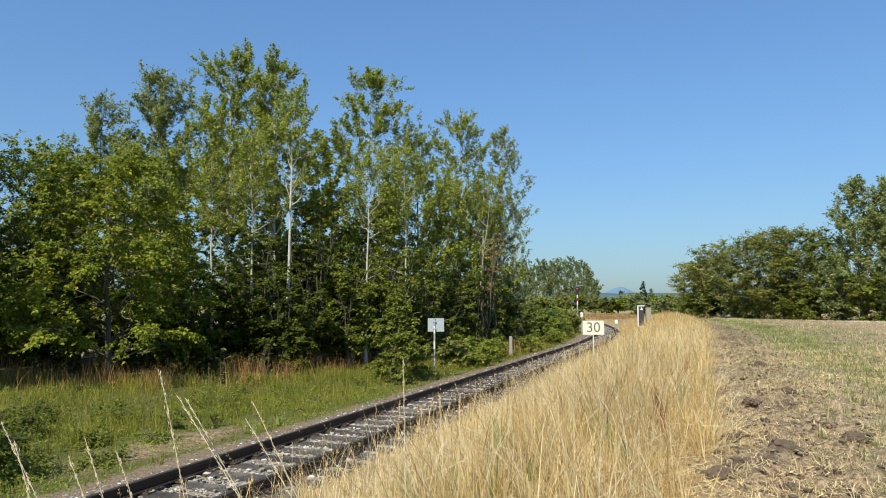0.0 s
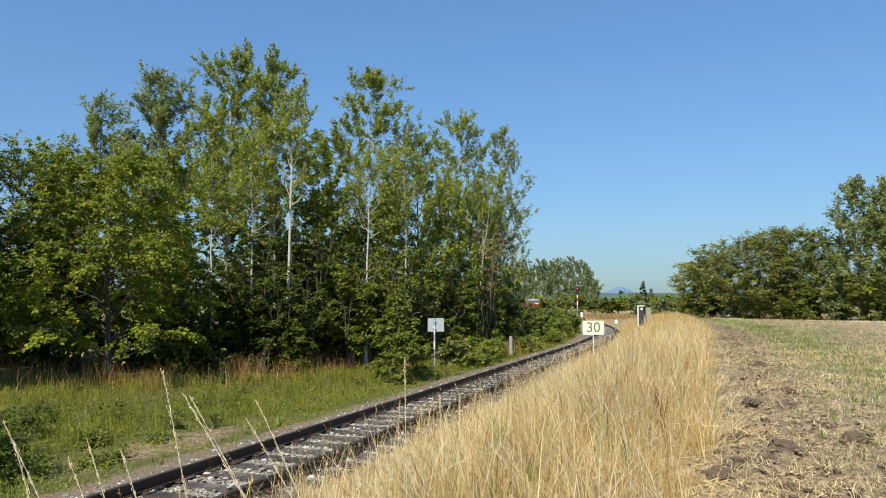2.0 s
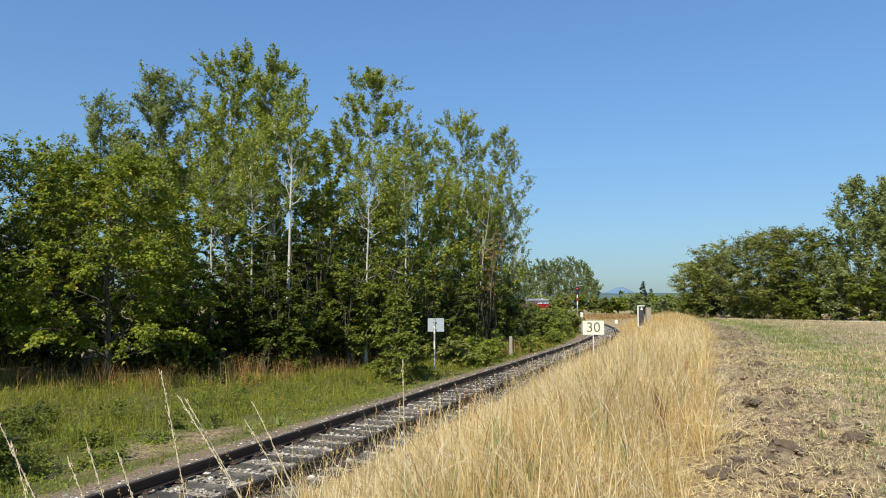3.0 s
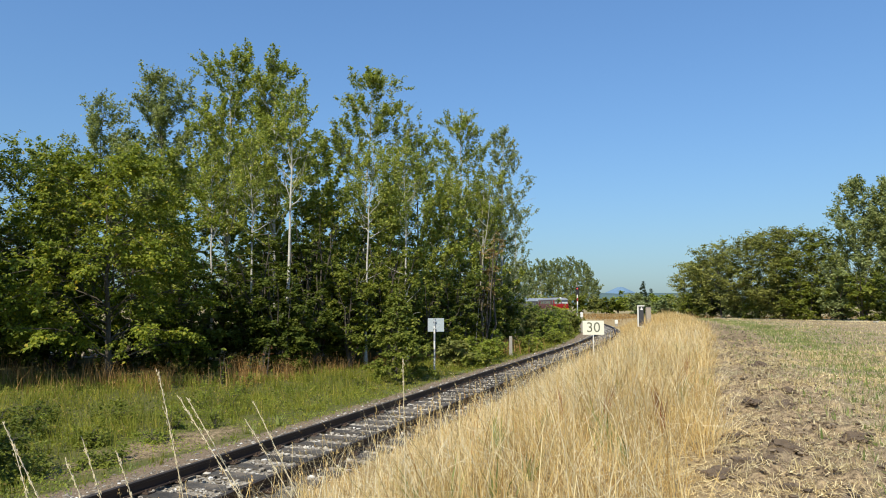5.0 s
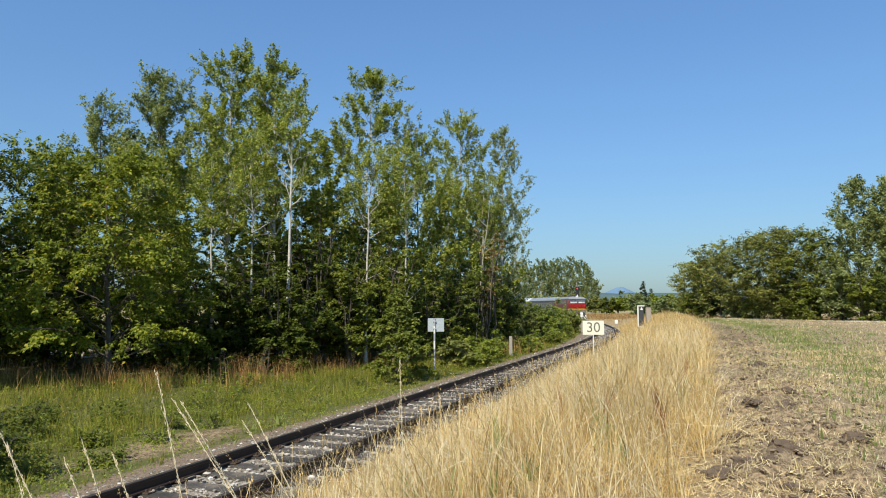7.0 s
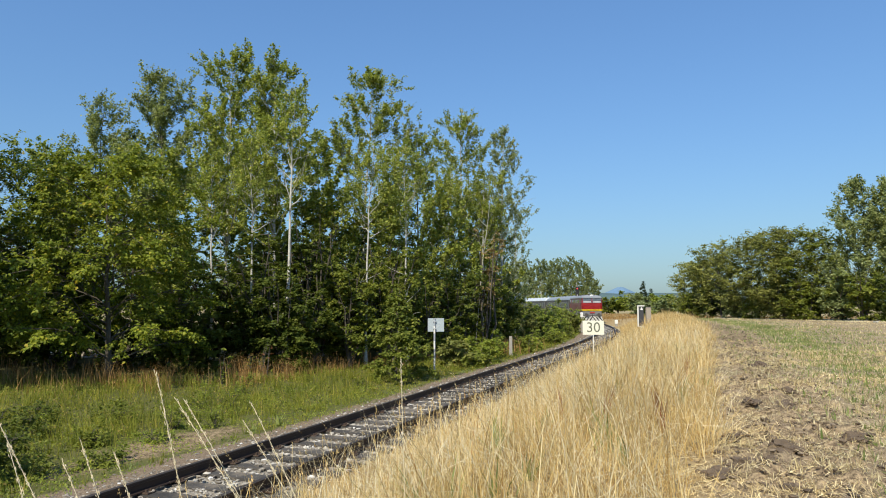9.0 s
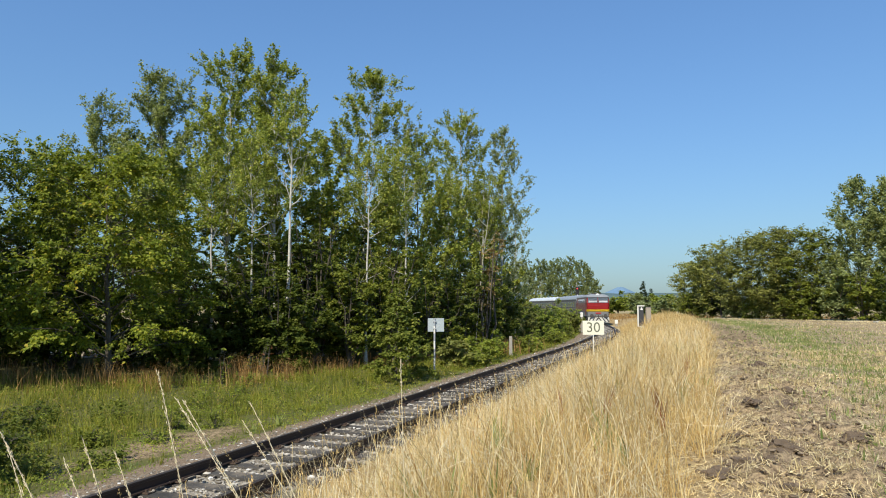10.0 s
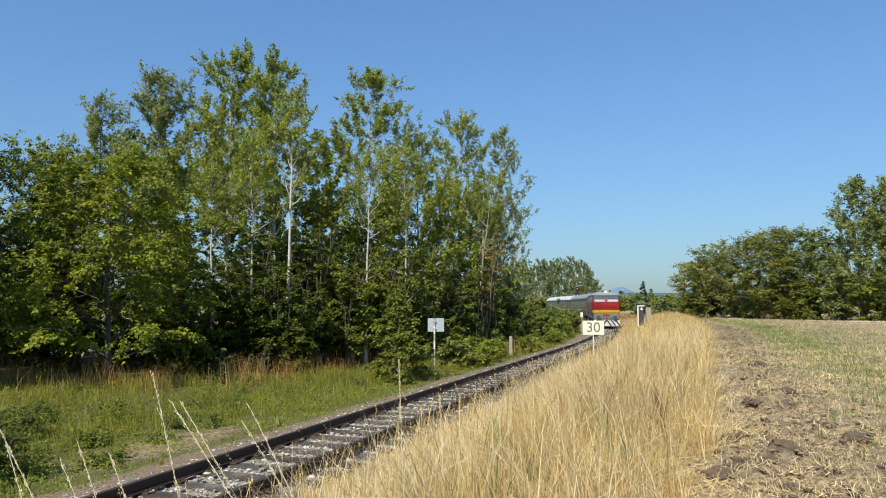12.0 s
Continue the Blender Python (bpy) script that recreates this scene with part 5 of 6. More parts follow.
# ================= far distance =================
def build_distance():
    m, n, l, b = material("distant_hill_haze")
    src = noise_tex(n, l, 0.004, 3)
    # Blue of the far air is put into the hill's own colour.
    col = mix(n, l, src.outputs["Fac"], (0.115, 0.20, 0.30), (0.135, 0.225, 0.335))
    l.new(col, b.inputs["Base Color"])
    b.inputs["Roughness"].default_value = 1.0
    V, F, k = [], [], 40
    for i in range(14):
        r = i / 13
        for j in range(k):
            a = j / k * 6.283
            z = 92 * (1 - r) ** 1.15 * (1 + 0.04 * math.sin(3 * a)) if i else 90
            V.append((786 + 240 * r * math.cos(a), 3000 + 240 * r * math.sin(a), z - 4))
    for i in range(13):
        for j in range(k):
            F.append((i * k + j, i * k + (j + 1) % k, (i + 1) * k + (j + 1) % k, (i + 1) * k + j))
    tagged(new("hill", np_mesh("hill", V, F, m, True)), "conical hill far away on the horizon, blue with painted haze", "hill", kind="structure")
    # wooded ridge
    m2, n, l, b = material("hazed_distant_woods")
    src = noise_tex(n, l, 0.05, 5)
    # Bluish green holds the haze that lies over the ridge.
    l.new(mix(n, l, src.outputs["Fac"], (0.05, 0.09, 0.10), (0.09, 0.14, 0.14)), b.inputs["Base Color"])
    b.inputs["Roughness"].default_value = 1.0
    rng = np.random.default_rng(3)
    V, F = [], []
    N = 260
    prof = 44 + np.cumsum(rng.normal(0, 0.8, N)) * 0.6 + rng.normal(0, 0.8, N)
    for i in range(N):
        x = -1800 + i * 17
        for yy, zz in ((2150, -2), (2180, prof[i] * 0.8), (2260, prof[i]), (2500, prof[i] * 0.7)):
            V.append((x, yy, zz))
    for i in range(N - 1):
        for j in range(3):
            F.append((i * 4 + j, (i + 1) * 4 + j, (i + 1) * 4 + j + 1, i * 4 + j + 1))
    tagged(new("wooded_ridge", np_mesh("wooded_ridge", V, F, m2)), "low wooded ridge along the horizon", "woods", kind="structure")
    # a belt of far trees closes the meadow
    rng = np.random.default_rng(8)
    n_t = 90
    cx, cy = rng.uniform(-160, 260, n_t), rng.uniform(300, 380, n_t)
    hh, rr = rng.uniform(5, 9, n_t), rng.uniform(4, 7, n_t)
    per = 200
    a = unit(rng.normal(0, 1, (n_t, per, 3)))
    P = np.stack([cx[:, None] + a[..., 0] * rr[:, None], cy[:, None] + a[..., 1] * rr[:, None], hh[:, None] * (0.5 + 0.5 * a[..., 2] * rng.uniform(0.8, 1.1, (n_t, per)))], -1).reshape(-1, 3)
    V, F = leaf_quads(P, np.full(len(P), 1.0), rng)
    tagged(new("far_woods", np_mesh("far_woods", V, F, M_SHRUB)), "belt of far green trees closing the meadow", "woods", kind="stuff")


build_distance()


# ================= railway signs and posts =================
M_WHITE = rough_surface("white_enamel", (0.80, 0.79, 0.74), (0.72, 0.70, 0.64), 6, 60, 0.45, 0, 0.05, 0.002)
M_BLACK = rough_surface("black_paint", (0.015, 0.015, 0.017), (0.035, 0.033, 0.03), 10, 60, 0.5, 0, 0.05, 0.002)
M_CREAM = rough_surface("cream_enamel", (0.80, 0.78, 0.64), (0.74, 0.71, 0.57), 6, 60, 0.5, 0, 0.05, 0.002)
M_NUMERAL = rough_surface("faded_numeral_paint", (0.12, 0.125, 0.085), (0.17, 0.17, 0.12), 9, 60, 0.6, 0, 0.05, 0.002)
M_RED = rough_surface("red_paint", (0.42, 0.03, 0.03), (0.34, 0.03, 0.03), 10, 60, 0.5, 0, 0.05, 0.002)
M_PALE = rough_surface("pale_blue_grey_enamel", (0.34, 0.40, 0.44), (0.42, 0.47, 0.50), 6, 60, 0.5, 0, 0.05, 0.002)
M_GALV = rough_surface("galvanised_steel", (0.42, 0.45, 0.48), (0.55, 0.57, 0.60), 12, 70, 0.5, 0.5, 0.05, 0.002)
M_CONCRETE = rough_surface("old_concrete", (0.24, 0.225, 0.195), (0.40, 0.375, 0.33), 6, 60, 0.9, 0, 0.4, 0.006)
M_WOOD = rough_surface("weathered_wood", (0.27, 0.23, 0.18), (0.42, 0.37, 0.31), 5, 60, 0.9, 0, 0.4, 0.006)
M_DARKGREY = rough_surface("dark_grey_paint", (0.035, 0.038, 0.045), (0.06, 0.063, 0.07), 8, 60, 0.6, 0, 0.1, 0.003)


def lettering(text, size, mat, name, parent, place, turn):
    cu = bpy.data.curves.new(name, "FONT")
    cu.body, cu.size, cu.align_x, cu.align_y, cu.extrude = text, size, "CENTER", "CENTER", 0.002
    tmp = new(name, cu)
    bpy.context.view_layer.update()
    me = bpy.data.meshes.new_from_object(tmp.evaluated_get(bpy.context.evaluated_depsgraph_get()))
    bpy.data.objects.remove(tmp)
    me.materials.clear()
    me.materials.append(mat)
    ob = attach(name, me, parent)
    ob.matrix_basis = pose(*place, *turn)
    return ob


def speed_sign():
    x, y = 6.83, 31.0
    g = gz(x, y)
    root = tagged(new("speed_sign"), "white rectangular railway speed board reading 30 on a slim post", "sign")
    root.location = (x, y, g)
    root.rotation_euler = (0, 0, radians(-6))
    bm = bmesh.new()
    cyl(bm, (0, 0.03, -0.3), (0, 0.03, 1.65 - g), 0.028, seg=10)
    part("post", bm, M_WHITE, root)
    bm = bmesh.new()
    box(bm, -0.475, 0.475, -0.012, 0.0, 1.03 - g, 1.665 - g, 0.004)
    part("board", bm, M_CREAM, root)
    lettering("30", 0.64, M_NUMERAL, "numerals", root, (0, -0.0145, 1.345 - g), (90, 0, 0))


def back_board():
    """A board seen from behind, clamped to a banded post."""
    x, y = -0.33, 26.4
    g = gz(x, y)
    root = tagged(new("trackside_board"), "square pale grey board on a red and white banded post", "sign")
    root.location = (x, y, g)
    top = 1.86 - g
    for i in range(8):
        bm = bmesh.new()
        cyl(bm, (0, 0, top * i / 8 - (0.3 if i == 0 else 0)), (0, 0, top * (i + 1) / 8), 0.035, seg=12)
        part("post_band", bm, M_GALV if i % 2 else M_WHITE, root)
    bm = bmesh.new()
    box(bm, -0.26, 0.37, 0.04, 0.055, top - 0.52, top, 0.004)
    part("board", bm, M_PALE, root)
    for z in (top - 0.12, top - 0.4):
        bm = bmesh.new()
        box(bm, -0.06, 0.06, -0.04, 0.045, z - 0.02, z + 0.02, 0.004)
        part("clamp", bm, M_GALV, root)


def concrete_post(x, y, h):
    g = gz(x, y)
    root = tagged(new("concrete_post"), "short weathered concrete post in the trackside grass", "post", "concrete posts")
    root.location = (x, y, g)
    bm = bmesh.new()
    box(bm, -0.095, 0.095, -0.1, 0.1, -0.2, h, 0.02)
    for v in bm.verts:
        if v.co.z > h * 0.9:
            v.co.x *= 0.88
            v.co.y *= 0.88
    part("shaft", bm, M_CONCRETE, root)


def signal():
    x, y = 25.3, 128.0
    g = gz(x, y)
    root = tagged(new("railway_signal"), "railway light signal with red and white mast and dark head", "signal")
    root.location = (x, y, g)
    zs = np.linspace(-0.3, 4.6, 9)
    for i in range(8):
        bm = bmesh.new()
        cyl(bm, (0, 0, zs[i]), (0, 0, zs[i + 1]), 0.11, seg=12)
        part("mast_band", bm, M_WHITE if i in (7, 5) else M_RED if i in (6,) else M_GALV, root)
    bm = bmesh.new()
    box(bm, -0.32, 0.32, -0.06, 0.06, 4.45, 6.15, 0.1)
    head = part("backboard", bm, M_BLACK, root)
    glow, n, l, b = material("red_signal_lamp")
    b.inputs["Base Color"].default_value = (0.6, 0.05, 0.05, 1)
    b.inputs["Emission Color"].default_value = (1, 0.12, 0.1, 1)
    b.inputs["Emission Strength"].default_value = 0.35
    for i, z in enumerate((5.75, 5.3, 4.85)):
        bm = bmesh.new()
        cyl(bm, (0, -0.06, z), (0, -0.12, z), 0.15, seg=16)
        part("lamp", bm, glow if i == 0 else M_BLACK, head)
        bm = bmesh.new()
        cyl(bm, (0, -0.06, z + 0.2), (0, -0.3, z + 0.19), 0.05, seg=8)
        part("hood", bm, M_BLACK, head)


def marker_post(x, y, h, label, w=0.2):
    g = gz(x, y)
    root = tagged(new("marker_post"), label, "post")
    root.location = (x, y, g)
    bm = bmesh.new()
    box(bm, -w, w, -0.1, 0.1, h - 0.5, h, 0.05)
    part("cap", bm, M_WHITE, root)
    bm = bmesh.new()
    box(bm, -w * 0.6, w * 0.6, -0.08, 0.08, -0.2, h - 0.5, 0.01)
    part("foot", bm, M_CONCRETE, root)


def cabinet():
    """A dark framed board beside a wooden post behind the crest of the bank."""
    x, y = 16.85, 58.0
    g = gz(x, y)
    root = tagged(new("notice_board"), "dark narrow board in a white frame behind the dry grass", "sign")
    root.location = (x, y, g)
    t, b0, hw = 2.38 - g, 0.55 - g, 0.3
    bm = bmesh.new()
    box(bm, -hw + 0.07, hw - 0.07, -0.02, 0.04, b0 + 0.07, t - 0.07, 0.005)
    part("panel", bm, M_DARKGREY, root)
    for x0, x1, z0, z1 in ((-hw, -hw + 0.1, b0, t), (-hw + 0.1, hw, t - 0.09, t), (-hw + 0.1, hw, b0, b0 + 0.08)):
        bm = bmesh.new()
        box(bm, x0, x1, -0.05, 0.05, z0, z1, 0.006)
        part("frame_bar", bm, M_WHITE, root)
    bm = bmesh.new()
    v = [bm.verts.new(p) for p in ((-0.07, -0.052, t - 0.40), (0.19, -0.052, t - 0.40), (0.06, -0.052, t - 0.13))]
    bm.faces.new(v)
    bm.normal_update()
    bmesh.ops.solidify(bm, geom=bm.faces[:], thickness=0.03)
    part("emblem", bm, M_WHITE, root)
    bm = bmesh.new()
    cyl(bm, (0, 0.08, -0.3), (0, 0.08, b0 + 0.4), 0.05, seg=10)
    part("leg", bm, M_GALV, root)
    x, y = 17.42, 57.8
    g = gz(x, y)
    post = tagged(new("wooden_post"), "thick square weathered timber post", "post")
    post.location = (x, y, g)
    bm = bmesh.new()
    box(bm, -0.2, 0.2, -0.16, 0.16, -0.3, 2.2 - g, 0.03)
    part("shaft", bm, M_WOOD, post)
    bm = bmesh.new()
    box(bm, -0.22, 0.22, -0.18, 0.18, 2.2 - g, 2.24 - g, 0.01)
    part("cap", bm, M_CONCRETE, post)


speed_sign()
back_board()
concrete_post(3.78, 38.2, 1.15)
concrete_post(3.85, 53.5, 1.0)
signal()
marker_post(22.1, 86.9, 0.8, "small white marker stone beside the track", 0.2)
marker_post(14.65, 72.0, 2.1, "white topped post beside the track near the bend", 0.14)


def rubble():
    # Heaped pale stones stand in for a pale patch behind the trees.
    rng = np.random.default_rng(77)
    n = 160
    a, r = rng.uniform(0, 6.283, n), rng.random(n) ** 0.6
    x, y = -19.5 + np.cos(a) * r * 2.6, 34.0 + np.sin(a) * r * 1.5
    P = np.stack([x, y, ground_z(x, y) + 0.5 * (1 - r)], -1)
    tagged(new("pale_stone_heap", lumps("pale_stone_heap", P, rng.uniform(0.12, 0.35, n), M_STONE, rng)), "heap of pale stones behind the trees", "rubble", kind="stuff")


rubble()
cabinet()
x, y = 41.6, 65.5
tagged(new("field_stone", lumps("field_stone", np.array([[x, y, gz(x, y) + 0.1]]), np.array([0.28]), M_WHITE, np.random.default_rng(2))), "white boundary stone at the field edge", "stone")

# ================= tall stalks swaying before the camera =================
STALKS = []


def stalk(x, y, tip, bend, head, seed):
    """A dry grass stalk: bent stem with a feathery seed head; tip is its lean in metres (x, y) and height."""
    rng = np.random.default_rng(seed)
    root = tagged(new("grass_stalk"), "tall dry pale grass stalk with a seed head", "grass", "tall dry stalks")
    q = np.linspace(0, 1, 9)
    pts = np.stack([tip[0] * q ** bend, tip[1] * q ** bend, tip[2] * q ** 0.95], -1)
    V, F = tube(pts, 0.0025 * (1 - 0.55 * q), 5)
    attach("stem", np_mesh("stem", V, F, M_STALK, True), root)
    k = rng.uniform(1 - head, 1.0, 110)
    P = np.stack([np.interp(k, q, pts[:, c]) for c in range(3)], -1) + rng.normal(0, 0.0028, (110, 3))
    dirv = unit(unit(pts[-1] - pts[-3]) + rng.normal(0, 0.12, (110, 3)))
    w = unit(np.cross(dirv, rng.normal(0, 1, (110, 3)))) * 0.0013
    ln = rng.uniform(0.010, 0.02, 110)[:, None]
    Vh = np.stack([P - w * 0.3, P + dirv * ln * 0.5 + w, P + dirv * ln, P + dirv * ln * 0.5 - w], 1).reshape(-1, 3)
    attach("seed_head", np_mesh("seed_head", Vh, np.arange(440).reshape(110, 4), M_STALK), root)
    g = gz(x, y)
    root.location = (x, y, g - 0.02)
    STALKS.append((root, (x, y, g - 0.02), seed))


for i, (x, y, tip, bend, head) in enumerate((
        (-0.74, 2.4, (-0.25, 0.0, 1.41), 1.3, 0.3),
        (-0.22, 2.35, (-0.68, 0.0, 1.33), 1.25, 0.33),
        (-0.27, 2.45, (-0.64, 0.0, 1.31), 1.2, 0.3),
        (-1.0, 2.5, (-0.6, 0.0, 1.22), 1.1, 0.3),
        (-1.17, 2.3, (-0.26, 0.0, 1.19), 1.6, 0.35),
        (-1.03, 2.4, (-0.27, 0.0, 1.11), 2.0, 0.4),
        (-0.92, 2.45, (-0.35, 0.0, 1.17), 1.2, 0.3),
        (-0.9, 2.6, (-0.32, 0.0, 1.09), 1.3, 0.3),
        (-0.33, 2.9, (-0.47, 0.0, 1.24), 1.3, 0.35),
        (-0.18, 3.6, (-0.03, 0.0, 1.36), 1.1, 0.25),
        (-0.28, 3.0, (-0.58, 0.0, 1.15), 1.2, 0.3))):
    stalk(x, y, (tip[0], tip[1], tip[2] + 0.72 - gz(x, y)), bend, head, i)
# lean of the stalks in degrees, every half second
SWAY = [0.0, 0.3, 0.5, 0.7, 0.4, 0.1, -0.1, 0.0, 0.2, 0.1, -0.1, -0.3, -0.5, -0.7, -0.8, -0.7, -0.6, -0.5, -0.6, -0.7, -0.6, -0.5, -0.7, -0.9, -1.1]


# ================= train =================
def paint(name, c, c2, rough=0.4):
    return rough_surface(name, c, c2, 1.5, 40, rough, 0, 0.03, 0.002)


M_LOCO_RED = paint("loco_red", (0.50, 0.025, 0.025), (0.40, 0.02, 0.02))
# Dark red for the sides; shade of the unlit side is in the colour.
M_LOCO_SHADED_RED = paint("loco_shaded_red", (0.15, 0.018, 0.022), (0.11, 0.015, 0.018))
M_YELLOW = paint("signal_yellow", (0.86, 0.60, 0.03), (0.80, 0.54, 0.03))
M_ROOF_GREY = paint("roof_grey", (0.27, 0.29, 0.31), (0.20, 0.21, 0.23), 0.7)
M_ROOF_DARK = paint("coach_roof_grey", (0.30, 0.33, 0.37), (0.22, 0.25, 0.28), 0.6)
M_ROOF_LIGHT = paint("coach_roof_silver", (0.66, 0.69, 0.72), (0.52, 0.56, 0.60), 0.5)
M_COACH = paint("coach_grey_green", (0.035, 0.036, 0.034), (0.055, 0.054, 0.05), 0.6)
M_COACH_CREAM = paint("coach_light_band", (0.13, 0.12, 0.105), (0.10, 0.095, 0.085), 0.5)
M_FRAME = paint("underframe_grey", (0.15, 0.152, 0.158), (0.22, 0.222, 0.23), 0.7)
M_BOGIE = paint("bogie_dark", (0.045, 0.042, 0.04), (0.08, 0.07, 0.06), 0.8)
M_WHEEL = rough_surface("wheel_steel", (0.12, 0.10, 0.09), (0.22, 0.19, 0.17), 6, 60, 0.5, 0.6, 0.1, 0.002)


def glass_material():
    m, n, l, b = material("reflection_toned_glass")
    # Pale base colour stands in for bright sky mirrored in the glass.
    b.inputs["Base Color"].default_value = (0.17, 0.20, 0.225, 1)
    b.inputs["Roughness"].default_value = 0.06
    b.inputs["Specular IOR Level"].default_value = 0.8
    b.inputs["Coat Weight"].default_value = 0.6
    src = noise_tex(n, l, 1.2, 2)
    bump(n, l, src.outputs["Fac"], b, 0.03, 0.02)
    return m


M_WINDOW = glass_material()
M_PALE_CAB = paint("pale_cab_paint", (0.74, 0.75, 0.76), (0.66, 0.67, 0.68), 0.5)


def slices(name, levels, mat, parent, label="", corner=0.25, cap=True):
    """A body lofted from rounded-rectangle slices: (z, half width, half length)."""
    bm = bmesh.new()
    rings = []
    for z, w, ln in levels:
        c = min(corner, w * 0.9)
        ring = []
        for sx, sy, a0 in ((1, 1, 0), (-1, 1, 90), (-1, -1, 180), (1, -1, 270)):
            for a in (0, 30, 60, 90):
                t = radians(a0 + a)
                ring.append(bm.verts.new((sx * (w - c) + c * math.cos(t), sy * (ln - c) + c * math.sin(t), z)))
        rings.append(ring)
    for r0, r1 in zip(rings, rings[1:]):
        for j in range(16):
            bm.faces.new((r0[j], r0[(j + 1) % 16], r1[(j + 1) % 16], r1[j]))
    if cap:
        bm.faces.new(rings[0][::-1])
        bm.faces.new(rings[-1])
    ob = part(name, bm, mat, parent, label)
    return ob


def bogie(parent, y, axles, r, heavy):
    """Bogie frame with its wheelsets; pivots on the vehicle."""
    bm = bmesh.new()
    half = axles / 2
    for sx in (-1, 1):
        box(bm, sx * 1.02 - 0.09, sx * 1.02 + 0.09, -half - 0.75, half + 0.75, r - 0.05, r + 0.22, 0.03)
        for ay in (-half, half):
            box(bm, sx * 1.06 - 0.11, sx * 1.06 + 0.11, ay - 0.16, ay + 0.16, r - 0.22, r + 0.12, 0.03)
            for k in (-0.3, 0.3):
                cyl(bm, (sx * 1.06, ay + k, r - 0.1), (sx * 1.06, ay + k, r + 0.3), 0.09, seg=10)
    box(bm, -1.0, 1.0, -0.3, 0.3, r + 0.0, r + 0.3, 0.03)
    ob = part("bogie", bm, M_BOGIE, parent)
    ob.location = (0, y, 0)
    sets = []
    for ay in (-half, half):
        bm = bmesh.new()
        cyl(bm, (-0.85, 0, 0), (0.85, 0, 0), 0.085, seg=12)
        for sx in (-1, 1):
            cyl(bm, (sx * 0.69, 0, 0), (sx * 0.82, 0, 0), r, seg=24)
            cyl(bm, (sx * 0.67, 0, 0), (sx * 0.70, 0, 0), r + 0.03, seg=24)
            for k in range(4):
                a = k * math.pi / 2
                box(bm, sx * 0.825 - 0.01, sx * 0.825 + 0.01, math.cos(a) * r * 0.55 - 0.06, math.cos(a) * r * 0.55 + 0.06, math.sin(a) * r * 0.55 - 0.06, math.sin(a) * r * 0.55 + 0.06)
        w = part("wheelset", bm, M_WHEEL, ob)
        w.location = (0, ay, r)
        sets.append((w, ay, r))
    return ob, y, sets


def buffers(parent, y, sgn):
    for sx in (-0.875, 0.875):
        bm = bmesh.new()
        cyl(bm, (sx, y, 1.05), (sx, y + sgn * 0.36, 1.05), 0.11, seg=12)
        cyl(bm, (sx, y + sgn * 0.36, 1.05), (sx, y + sgn * 0.42, 1.05), 0.23, seg=20)
        part("buffer", bm, M_BOGIE, parent)
    bm = bmesh.new()
    box(bm, -0.06, 0.06, min(y, y + sgn * 0.3), max(y, y + sgn * 0.3), 0.95, 1.1, 0.02)
    cyl(bm, (0, y + sgn * 0.2, 1.0), (0, y + sgn * 0.25, 0.6), 0.035, seg=8)
    part("coupling", bm, M_BOGIE, parent)


